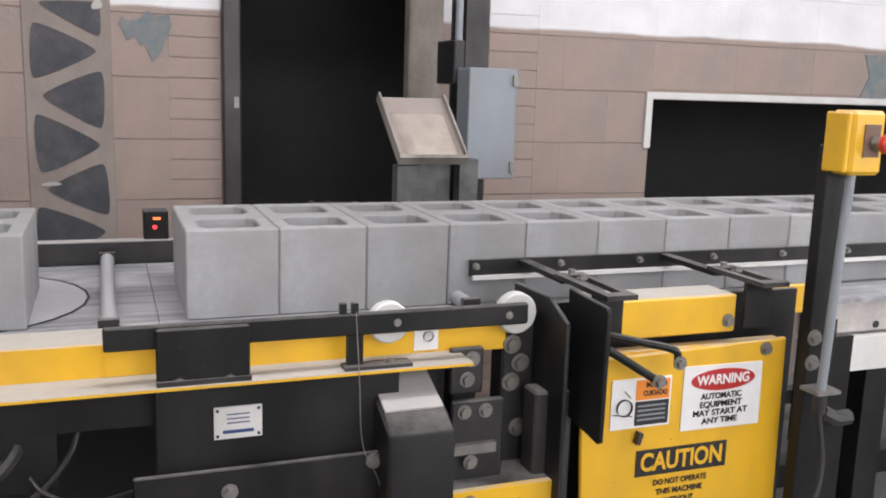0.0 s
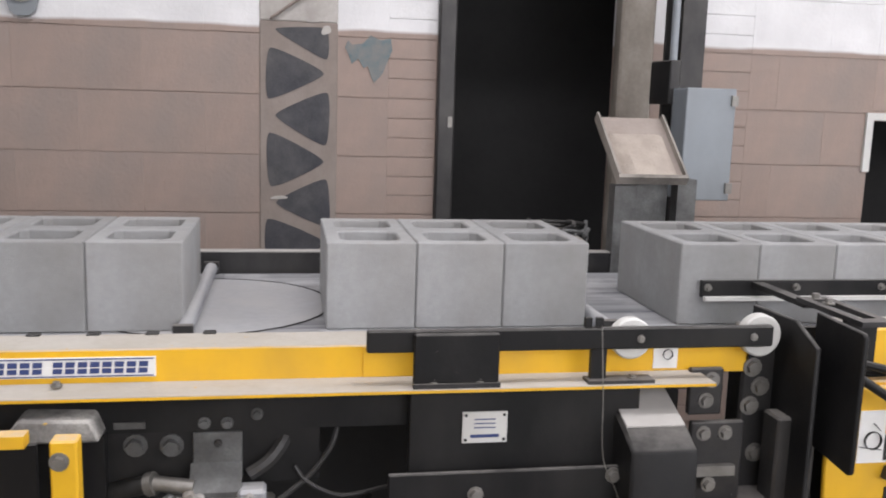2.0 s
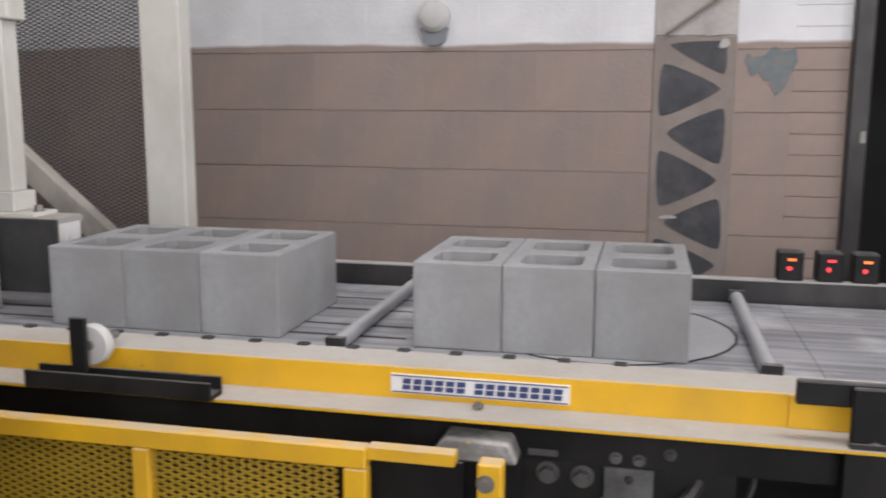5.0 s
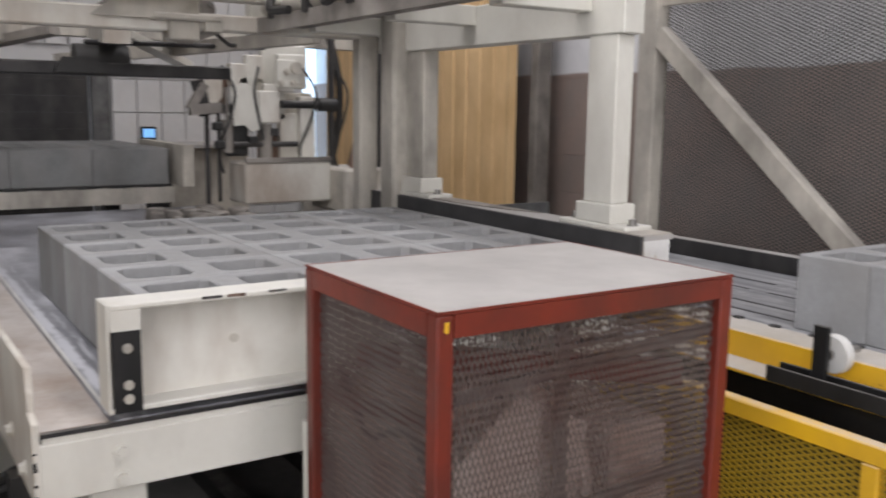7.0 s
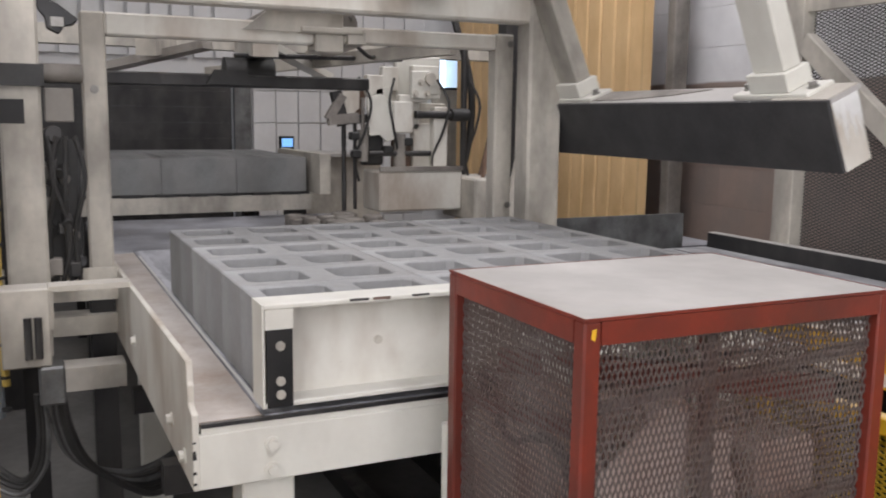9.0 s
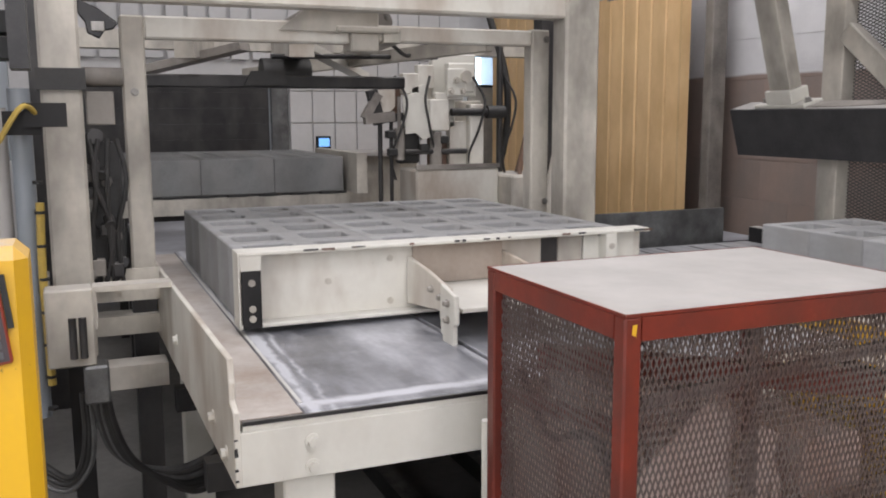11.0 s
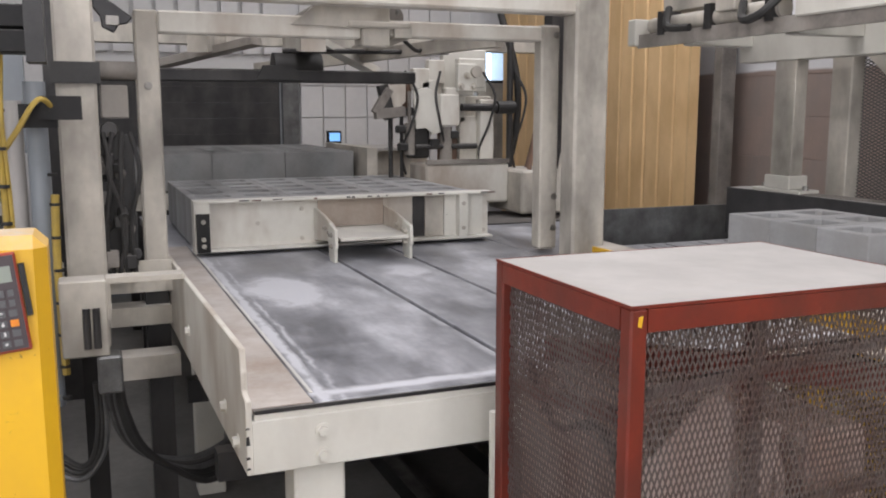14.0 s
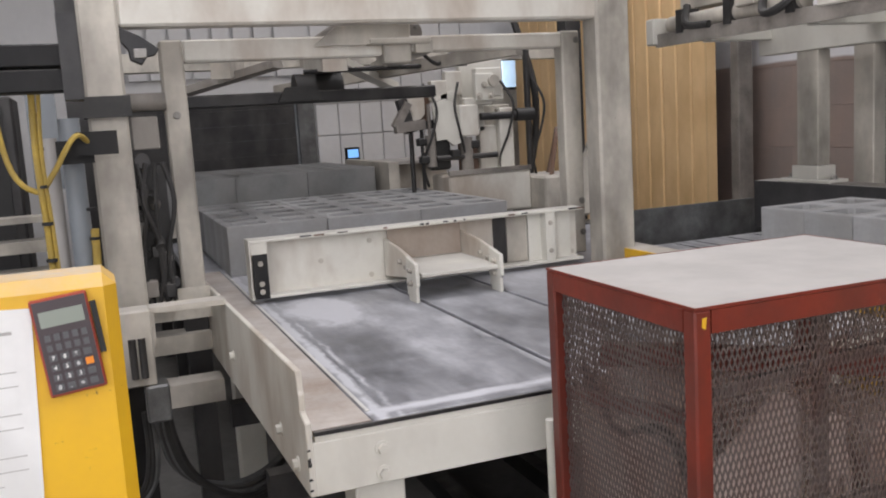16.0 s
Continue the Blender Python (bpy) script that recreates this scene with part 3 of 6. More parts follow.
# teal paint run on the wall
solo("paint_run", Form().slab(((0.775, 1.575), (0.785, 1.60), (0.80, 1.585), (0.84, 1.59), (0.87, 1.622), (0.905, 1.605), (0.945, 1.612), (0.952, 1.57), (0.935, 1.53), (0.915, 1.48), (0.885, 1.448), (0.872, 1.475), (0.86, 1.51), (0.845, 1.50), (0.825, 1.535), (0.80, 1.515), (0.79, 1.545)), "y", YW - 0.004, YW + 0.001),
     "teal", "dark teal paint stain running down the wall", "paint stain", at=(0.86, YW, 1.5))
solo("paint_spot", Form().slab(((4.13, 1.36), (4.5, 1.36), (4.5, 1.62), (4.16, 1.60), (4.2, 1.5)), "y", YW - 0.004, YW + 0.001),
     "teal", "teal paint patch on the wall", "paint stain", at=(4.3, YW, 1.5))

# white-framed dark opening in the wall
win = thing("window_1", (3.0, YW, 0.6), "chipped white frame round a dark wall opening", "window", kind="structure")
part("window_frame", Form().box(2.946, 2.978, YW - 0.012, YW + 0.02, 1.15, 1.395), "white", win)
part("window_frame", Form().box(2.978, 6.0, YW - 0.012, YW + 0.02, 1.365, 1.395), "white", win)
part("window_frame", Form().box(2.99, 6.0, YW - 0.012, YW + 0.02, 0.50, 0.55), "white", win)

# round wall lamp high on the wall
lampw = thing("wall_bell", (-0.345, YW, 1.74), "small round pale bell mounted on the wall", "bell")
part("dome", Form().rod((-0.345, YW - 0.002, 1.742), (-0.345, YW - 0.04, 1.742), 0.060, 24).rod((-0.345, YW - 0.04, 1.742), (-0.345, YW - 0.055, 1.742), 0.060, 24, 0.044).rod((-0.345, YW - 0.055, 1.742), (-0.345, YW - 0.062, 1.742), 0.044, 24, 0.02), "white", lampw)
part("base", Form().slab(((-0.40, 1.70), (-0.385, 1.65), (-0.365, 1.636), (-0.325, 1.636), (-0.305, 1.65), (-0.29, 1.70)), "y", YW - 0.03, YW - 0.002), "greybox", lampw)

# ---- conveyor ----
ZD, YB = 0.890, 0.300
conv = thing("conveyor", (0.3, 0.4, 0), "yellow and black block conveyor with a dusty steel deck", "conveyor")
part("front_rail", Form().box(-2.55, 1.47, 0, 0.012, 0.872, 0.935), "yellow", conv, "yellow painted rail")
part("top_flange", Form().box(-2.55, 1.36, 0.0125, 0.112, 0.925, 0.9352), "flange", conv, "dust-caked top flange with traces of yellow")
part("rail_ledge", Form().box(-1.05, 1.36, -0.085, -0.0005, 0.872, 0.877), "flange", conv, "dust-covered lower flange")
part("ledge_lip", Form().box(-1.05, 1.36, -0.087, -0.0855, 0.871, 0.876), "yellow", conv)
part("rail_plate", Form().box(0.70, 0.84, -0.004, -0.0005, 0.878, 0.934), "yellow", conv)
part("under_channel", Form().box(-2.5, 0.80, -0.03, -0.02, 0.793, 0.868).box(-2.5, 0.80, -0.02, 0.10, 0.793, 0.803), "black", conv)
part("under_channel", Form().box(-2.5, 2.6, 0.86, 0.87, 0.70, 0.868), "black", conv)
part("rear_rail", Form().box(-2.55, 3.2, 0.955, 0.965, 0.80, 0.948).box(-2.55, 3.2, 0.965, 1.0, 0.938, 0.948), "dark", conv, "dark rusty rear rail")
part("rail_cap", Form().box(-2.55, 3.2, 0.957, 0.998, 0.9482, 0.951), "lid", conv, "pale dust-covered rail cap")
for k in range(14):
    x = -2.55 + k * 0.42
    part("deck_plate", Form().box(x, x + 0.4185, 0.125, 0.94, ZD - 0.012, ZD), "streak", conv)
    for y in (0.36, 0.46, 0.62, 0.75) if x < -0.1 else ():
        part("slot", Form().box(x + 0.03, x + 0.38, y, y + 0.009, ZD, ZD + 0.001), "hose", conv)
ring = Form()
for i in range(28):
    t0, t1 = [2 * math.pi * j / 28 for j in (i, i + 1)]
    ring.bar((0.368 + 0.30 * math.cos(t0), 0.56 + 0.30 * math.sin(t0), ZD + 0.0015), (0.368 + 0.30 * math.cos(t1), 0.56 + 0.30 * math.sin(t1), ZD + 0.0015), 0.006, 0.001)
part("turntable_ring", ring, "ink", conv)
part("turntable", Form().rod((0.368, 0.56, ZD - 0.004), (0.368, 0.56, ZD + 0.0012), 0.297, 48), "belt", conv)
for k in range(22):
    x = -1.8 + k * 0.1055
    part("shaft_end", Form().box(x - 0.012, x + 0.012, 0.103, 0.122, ZD + 0.008, 0.9395), "hose", conv, bevel=0.002)
# added sheet, coloured near black for the shade under the deck
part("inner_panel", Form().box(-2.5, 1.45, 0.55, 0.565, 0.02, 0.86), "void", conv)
part("skirt", Form().box(-2.5, 1.4, 0.112, 0.122, 0.80, ZD + 0.006), "dark", conv)
for x in (-2.3, -0.95, 0.95, 2.4):
    part("leg", Form().box(x, x + 0.09, 0.1, 0.19, 0, 0.8), "black", conv)
    part("leg", Form().box(x, x + 0.09, 0.78, 0.87, 0, 0.8), "black", conv)

# maker's plate, drawn as plain bars
plate = part("makers_plate", Form().box(0.0, 0.331, -0.004, 0, 0.888, 0.924), "paper", conv, "white and blue maker's plate on the yellow rail")
part("plate_border", Form().box(0.003, 0.328, -0.0052, -0.004, 0.8895, 0.8915).box(0.003, 0.328, -0.0052, -0.004, 0.9205, 0.9225), "blue", plate)
for x0, n in ((0.022, 6), (0.158, 8)):
    for k in range(n):
        x = x0 + 0.0205 * k
        part("plate_bar", Form().slab(((x, 0.8955), (x + 0.0155, 0.8955), (x + 0.0175, 0.9165), (x + 0.002, 0.9165)), "y", -0.0055, -0.004), "blue", plate)
part("plate_line", Form().box(0.02, 0.322, -0.0061, -0.0056, 0.9052, 0.9068), "paper", plate)
hexbolts("bolt", [(0.17, -0.03, 0.882)], conv, 0.008, "z", 0.008)

# flight bars that ride on the deck behind each group of blocks
def flight_bar(x):
    ob = thing("flight_bar", (x, 0.6, ZD), "dusty grey pusher bar lying across the conveyor deck", "pusher bar", "pusher bars on the conveyor")
    part("tube", Form().rod((x, 0.215, ZD + 0.018), (x, 0.93, ZD + 0.018), 0.017), "belt", ob)
    part("shoe", Form().box(x - 0.02, x + 0.02, 0.205, 0.225, ZD + 0.001, ZD + 0.036), "dark", ob)
    part("shoe", Form().box(x - 0.02, x + 0.02, 0.92, 0.938, ZD + 0.001, ZD + 0.036), "dark", ob)
    return ob


# side guide with white wheels
guide = thing("side_guide", (1.1, -0.06, 0.86), "black steel side guide bolted to the conveyor ledge", "guide")
part("guide_bar", Form().box(0.70, 1.482, -0.066, -0.05, 0.940, 0.981), "black", guide, bevel=0.003)
part("bracket", Form().box(0.783, 0.94, -0.078, -0.0665, 0.885, 0.977), "black", guide, bevel=0.003)
part("bracket_foot", Form().slab(((-0.0825, 0.8775), (-0.078, 0.8775), (-0.0665, 0.8775), (-0.0665, 0.886), (-0.0825, 0.886)), "x", 0.783, 0.942), "dark", guide)
part("upright", Form().box(1.118, 1.148, -0.064, -0.052, 0.879, 0.94), "black", guide)
for x in (1.104, 1.126):
    part("upright_prong", Form().box(x, x + 0.012, -0.064, -0.052, 0.981, 1.0), "black", guide)
part("upright_foot", Form().box(1.11, 1.24, -0.08, -0.045, 0.8775, 0.884), "dark", guide)
hexbolts("bolt", [(0.82, -0.0725, 0.886), (0.905, -0.0725, 0.886), (1.20, -0.065, 0.884)], guide, 0.007, "z", 0.007)
hexbolts("bolt", [(1.212, -0.066, 0.96), (1.44, -0.066, 0.96)], guide, 0.006, "y", 0.006)


def guide_wheel(x, y, z, r, owner):
    disc = part("wheel", Form().rod((x, y - 0.012, z), (x, y + 0.012, z), r, 28), "white", owner, "white plastic wheel", bevel=0.003)
    part("hub", Form().rod((x, y - 0.02, z), (x, y - 0.012, z), 0.010, 12), "steel", disc)
    part("axle", Form().rod((x, y + 0.012, z), (x, y + 0.08, z), 0.008, 10), "steel", disc)


for w in ((1.205, -0.03, 0.953, 0.040), (1.47, -0.03, 0.955, 0.042)):
    guide_wheel(*w, guide)
rear = thing("rear_bracket", (-0.68, -0.05, 0.877), "black slotted bracket and channel on the conveyor ledge", "bracket")
part("upright", Form().box(-0.622, -0.588, -0.075, -0.064, 0.886, 1.012), "black", rear, bevel=0.002)
part("channel", Form().slab(((-0.105, 0.8775), (-0.055, 0.8775), (-0.055, 0.912), (-0.061, 0.912), (-0.061, 0.886), (-0.099, 0.886), (-0.099, 0.912), (-0.105, 0.912)), "x", -0.705, -0.315), "black", rear, bevel=0.0015)
hexbolts("bolt", [(-0.66, -0.08, 0.886), (-0.60, -0.08, 0.886)], rear, 0.010, "z", 0.014)

guide_wheel(-0.598, -0.035, 0.951, 0.040, rear)

# gearbox and drive under the conveyor
drive = thing("conveyor_drive", (1.2, 0.0, 0.0), "black steel drive housing under the conveyor", "drive unit")
part("side_plate", Form().box(0.78, 1.22, -0.062, -0.045, 0.55, 0.866), "black", drive, bevel=0.002)
part("top_edge", Form().box(0.74, 1.19, -0.095, -0.083, 0.56, 0.722), "black", drive, bevel=0.002)
part("data_plate", Form().box(0.878, 0.962, -0.066, -0.062, 0.767, 0.826), "white", drive, "small white data plate with a dark bar")
part("plate_text", Form().box(0.893, 0.947, -0.0668, -0.066, 0.777, 0.783).box(0.90, 0.94, -0.0668, -0.066, 0.795, 0.797).box(0.90, 0.94, -0.0668, -0.066, 0.803, 0.805).box(0.90, 0.94, -0.0668, -0.066, 0.811, 0.813), "blue", drive)
for x in (0.884, 0.956):
    for z in (0.773, 0.82):
        part("rivet", Form().rod((x, -0.066, z), (x, -0.068, z), 0.003, 8), "ink", drive)
part("cover", Form().slab(((-0.16, 0.45), (-0.16, 0.775), (-0.11, 0.80), (0.0, 0.842), (0.03, 0.842), (0.03, 0.45)), "x", 1.172, 1.30), "black", drive, "black cover with a dusty sloping top", bevel=0.006)
part("cover_dust", Form().slab(((-0.108, 0.802), (-0.004, 0.8415), (-0.004, 0.8445), (-0.108, 0.805)), "x", 1.179, 1.293), "lid", drive, "caked grey dust")
part("bearing_plate", Form().box(1.33, 1.44, -0.06, -0.045, 0.58, 0.79), "dark", drive, bevel=0.003)
part("bearing_plate", Form().box(1.34, 1.41, -0.02, -0.005, 0.79, 0.885), "dark", drive, bevel=0.003)
part("upright", Form().box(1.46, 1.56, 0.0, 0.06, 0.30, 0.95), "dark", drive, bevel=0.005)
part("upright", Form().box(1.50, 1.585, -0.08, -0.02, 0.30, 0.80), "dark", drive, bevel=0.005)
part("lever", Form().box(1.33, 1.42, -0.075, -0.06, 0.685, 0.705), "steel", drive)
hexbolts("bolt", [(1.162, -0.095, 0.706), (0.90, -0.095, 0.68)], drive, 0.012, "y", 0.012)
hexbolts("bolt", [(1.355, -0.06, 0.768), (1.40, -0.06, 0.768), (1.365, -0.075, 0.67)], drive, 0.012)
hexbolts("bolt", [(1.385, -0.02, 0.862), (1.375, -0.02, 0.82)], drive, 0.013)
tick = part("hazard_sticker", Form().box(1.268, 1.318, -0.002, -0.0003, 0.882, 0.930), "paper", conv, "small white hazard sticker")
rs = Form()
for i in range(14):
    t0, t1 = 2 * math.pi * i / 14, 2 * math.pi * (i + 1) / 14
    rs.bar((1.297 + 0.010 * math.cos(t0), -0.0025, 0.910 + 0.010 * math.sin(t0)), (1.297 + 0.010 * math.cos(t1), -0.0025, 0.910 + 0.010 * math.sin(t1)), 0.001, 0.005, (0, 1, 0))
part("pictogram", rs, "ink", tick)
hexbolts("bolt", [(1.48, 0.0, 0.88), (1.48, 0.0, 0.80), (1.50, 0.0, 0.70), (1.50, 0.0, 0.84)], drive, 0.016)
part("yellow_shield", Form().box(0.95, 1.535, -0.115, -0.10, 0.30, 0.628), "yellow", drive, "yellow lower guard sheet")
part("shield_flange", Form().box(0.95, 1.535, -0.10, 0.02, 0.618, 0.628), "dark", drive)
part("shield_text", Form().box(1.33, 1.46, -0.1165, -0.115, 0.585, 0.60), "ink", drive)
hexbolts("bolt", [(1.35, -0.115, 0.605)], drive, 0.012)
part("wire", Form().hose(((1.128, -0.085, 0.99), (1.132, -0.10, 0.86), (1.14, -0.10, 0.74), (1.175, -0.11, 0.64), (1.16, -0.12, 0.45)), 0.0010, 6), "steel", drive)

# cylinder and valves below the deck
valve = thing("valve_block", (0.42, 0.05, 0.0), "dusty pneumatic valve block with hoses under the deck", "valve block")
part("mount", Form().box(0.25, 0.62, -0.024, -0.012, 0.69, 0.792), "black", valve)
part("bracket", Form().box(0.396, 0.482, -0.034, -0.025, 0.70, 0.791), "oily", valve, "oily grey bracket", bevel=0.002)
part("bracket_foot", Form().slab(((-0.034, 0.735), (-0.034, 0.725), (-0.075, 0.685), (-0.075, 0.695)), "x", 0.392, 0.482), "oily", valve)
part("tag", Form().box(0.262, 0.315, -0.0325, -0.0305, 0.801, 0.813), "oily", valve)
part("valve", Form().box(0.35, 0.50, -0.07, 0.02, 0.60, 0.684), "flaky", valve, "dust-caked valve body", bevel=0.008)
part("coil", Form().box(0.475, 0.525, -0.085, -0.04, 0.64, 0.70), "belt", valve, bevel=0.006)
part("coil", Form().box(0.50, 0.54, -0.07, -0.03, 0.63, 0.675), "steel", valve, bevel=0.006)
part("hose", Form().rod((0.22, -0.01, 0.672), (0.32, -0.045, 0.703), 0.017), "hose", valve)
part("hose_clip", Form().rod((0.318, -0.044, 0.702), (0.332, -0.048, 0.706), 0.021), "steel", valve)
part("nipple", Form().rod((0.33, -0.048, 0.706), (0.40, -0.06, 0.70), 0.014), "steel", valve)
lumps = random.Random(12)
for k in range(16):
    x, s = lumps.uniform(0.33, 0.50), lumps.uniform(0.008, 0.017)
    z = lumps.uniform(0.66, 0.70)
    part("grit", Form().slab([(x + s * c * lumps.uniform(0.7, 1.3), z + s * d * lumps.uniform(0.6, 1.1)) for c, d in ((1, 0), (0.3, 0.9), (-0.8, 0.5), (-0.8, -0.6), (0.4, -0.9))], "y", -0.09 + lumps.uniform(0, 0.01), -0.066), ("flaky", "soot", "oily")[k % 3], valve, bevel=0.003)
hexbolts("bolt", [(0.416, -0.03, 0.808), (0.456, -0.03, 0.807), (0.508, -0.03, 0.822)], valve, 0.009, mat="oily")
hexbolts("bolt", [(0.297, -0.024, 0.768), (0.359, -0.024, 0.766)], valve, 0.017, depth=0.02, mat="oily")
hexbolts("bolt", [(0.44, -0.034, 0.772)], valve, 0.006, mat="dark")
part("hose", Form().hose(((0.56, 0.0, 0.785), (0.555, -0.02, 0.765), (0.53, -0.035, 0.735), (0.495, -0.04, 0.712)), 0.013), "dark", valve)
part("cable", Form().hose(((0.655, 0.0, 0.79), (0.64, -0.02, 0.75), (0.60, -0.03, 0.70), (0.54, -0.04, 0.655)), 0.005), "dark", valve)
part("cable", Form().hose(((0.575, -0.03, 0.72), (0.60, -0.035, 0.69), (0.66, -0.03, 0.66), (0.75, 0.0, 0.66)), 0.004), "dark", valve)
part("hose", Form().hose(((-0.2, 0.3, 0.3), (0.2, 0.1, 0.44), (0.5, 0.15, 0.40), (0.75, 0.3, 0.5)), 0.012), "hose", valve)
part("post", Form().box(0.12, 0.25, -0.05, 0.06, 0.0, 0.80), "black", valve)
part("cap", Form().slab(((0.09, 0.80), (0.25, 0.80), (0.235, 0.838), (0.12, 0.842)), "y", -0.09, 0.02), "flaky", valve, "flaking dusty sloping cap", bevel=0.004)

# yellow mesh guard under the conveyor
yg = thing("mesh_guard", (-0.3, -0.2, 0), "yellow expanded-metal guard below the conveyor", "guard")
for x0, x1, z0, z1 in ((-1.5, 0.018, 0.825, 0.862), (-1.5, 0.018, 0.30, 0.34), (-0.41, -0.377, 0.34, 0.825), (-0.022, 0.018, 0.34, 0.825), (-1.03, -0.995, 0.34, 0.825)):
    part("frame_bar", Form().box(x0, x1, -0.22, -0.19, z0, z1), "yellow", yg, bevel=0.003)
part("mesh", Form().lattice("y", -0.205, -1.5, -0.035, 0.34, 0.825, 0.03, 0.0125, 0.004, 0.003), "ymesh", yg)
part("gate_bar", Form().box(0.019, 0.165, -0.215, -0.185, 0.842, 0.862), "yellow", yg)
part("gate_post", Form().box(0.206, 0.246, -0.235, -0.20, 0.30, 0.860), "yellow", yg, bevel=0.003)
# plain black sheet that fills the opening behind the gate
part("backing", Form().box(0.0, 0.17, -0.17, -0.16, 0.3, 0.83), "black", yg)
hexbolts("bolt", [(0.220, -0.235, 0.828)], yg, 0.012)

# warning guard
guard = thing("machine_guard", (1.85, -0.09, 0), "yellow sheet-metal machine guard with safety signs", "machine guard")
part("sheet", Form().slab(((1.625, 0.25), (1.60, 0.70), (1.60, 0.86), (2.10, 0.876), (2.115, 0.25)), "y", -0.092, -0.080), "yellow", guard, bevel=0.003)
part("return_flange", Form().box(1.60, 2.10, -0.08, -0.045, 0.860, 0.868), "yellow", guard)
part("upper_bar", Form().box(1.63, 1.975, -0.07, -0.055, 0.892, 0.974), "yellow", guard, bevel=0.003)
part("upper_flange", Form().box(1.63, 1.975, -0.0545, 0.03, 0.964, 0.973), "flange", guard)
part("upper_bar", Form().box(2.11, 2.34, 0.05, 0.065, 0.885, 0.955), "yellow", guard, bevel=0.003)
# black sheet added to darken the gap between upper bar and sheet
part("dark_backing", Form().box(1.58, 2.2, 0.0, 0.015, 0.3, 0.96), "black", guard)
hexbolts("bolt", [(1.955, -0.07, 0.918), (2.045, -0.092, 0.855), (1.775, -0.16, 0.865), (1.73, -0.16, 0.83)], guard, 0.012)
part("hook", Form().hose(((1.62, -0.13, 0.925), (1.70, -0.15, 0.908), (1.765, -0.155, 0.89), (1.775, -0.155, 0.865)), 0.008), "black", guard)
part("hook", Form().rod((1.62, -0.14, 0.898), (1.73, -0.15, 0.83), 0.009), "black", guard)
part("latch", Form().bar((1.735, -0.10, 0.70), (1.728, -0.10, 0.675), 0.016, 0.01), "dark", guard)
ws = part("warning_sign", Form().slab(((1.838, 0.688), (2.041, 0.686), (2.038, 0.828), (1.838, 0.830)), "y", -0.095, -0.092), "paper", guard, "white warning sign with a red oval")
ov = [(1.938 + 0.082 * math.cos(t), 0.796 + 0.024 * math.sin(t)) for t in [2 * math.pi * i / 32 for i in range(32)]]
part("oval", Form().slab(ov, "y", -0.096, -0.095), "signred", ws)
lettering("sign_text", "WARNING", "paper", ws, 1.938, -0.0968, 0.796, 0.03, 0.135)
for k, (w, wd) in enumerate((("AUTOMATIC", 0.105), ("EQUIPMENT", 0.108), ("MAY START AT", 0.140), ("ANY TIME", 0.092))):
    lettering("sign_text", w, "ink", ws, 1.936, -0.0962, 0.760 - 0.0185 * k, 0.0185, wd)
cs = part("caution_sign", Form().box(1.735, 1.962, -0.095, -0.092, 0.597, 0.655), "ink", guard, "black caution panel with yellow letters")
lettering("sign_text", "CAUTION", "yellow", cs, 1.848, -0.0962, 0.626, 0.055, 0.205)
for k, (w, wd) in enumerate((("DO NOT OPERATE", 0.135), ("THIS MACHINE", 0.118), ("WITHOUT", 0.075), ("GUARDS IN PLACE", 0.140))):
    lettering("sign_text", w, "ink", cs, 1.848, -0.0945, 0.578 - 0.022 * k, 0.018, wd)
ms = part("mucho_sign", Form().box(1.665, 1.807, -0.095, -0.092, 0.708, 0.815), "paper", guard, "white, orange and black hazard sticker")
part("orange_field", Form().box(1.722, 1.803, -0.096, -0.095, 0.768, 0.811), "orange", ms)
part("black_field", Form().box(1.722, 1.803, -0.096, -0.095, 0.713, 0.765), "ink", ms)
lettering("sign_text", "MUCHO", "ink", ms, 1.770, -0.0966, 0.800, 0.016, 0.05)
lettering("sign_text", "CUIDADO", "ink", ms, 1.768, -0.0966, 0.782, 0.016, 0.058)
for k in range(4):
    part("text_bar", Form().box(1.728, 1.795, -0.0966, -0.096, 0.723 + k * 0.010, 0.727 + k * 0.010), "greybox", ms)
rr = Form()
for i in range(20):
    t0, t1 = 2 * math.pi * i / 20, 2 * math.pi * (i + 1) / 20
    rr.bar((1.695 + 0.018 * math.cos(t0), -0.0955, 0.755 + 0.018 * math.sin(t0)), (1.695 + 0.018 * math.cos(t1), -0.0955, 0.755 + 0.018 * math.sin(t1)), 0.001, 0.011, (0, 1, 0))
rr.bar((1.668, -0.0955, 0.742), (1.715, -0.0955, 0.735), 0.001, 0.006, (0, 1, 0)).bar((1.695, -0.0955, 0.79), (1.71, -0.0955, 0.775), 0.001, 0.006, (0, 1, 0))
part("pictogram", rr, "ink", ms)

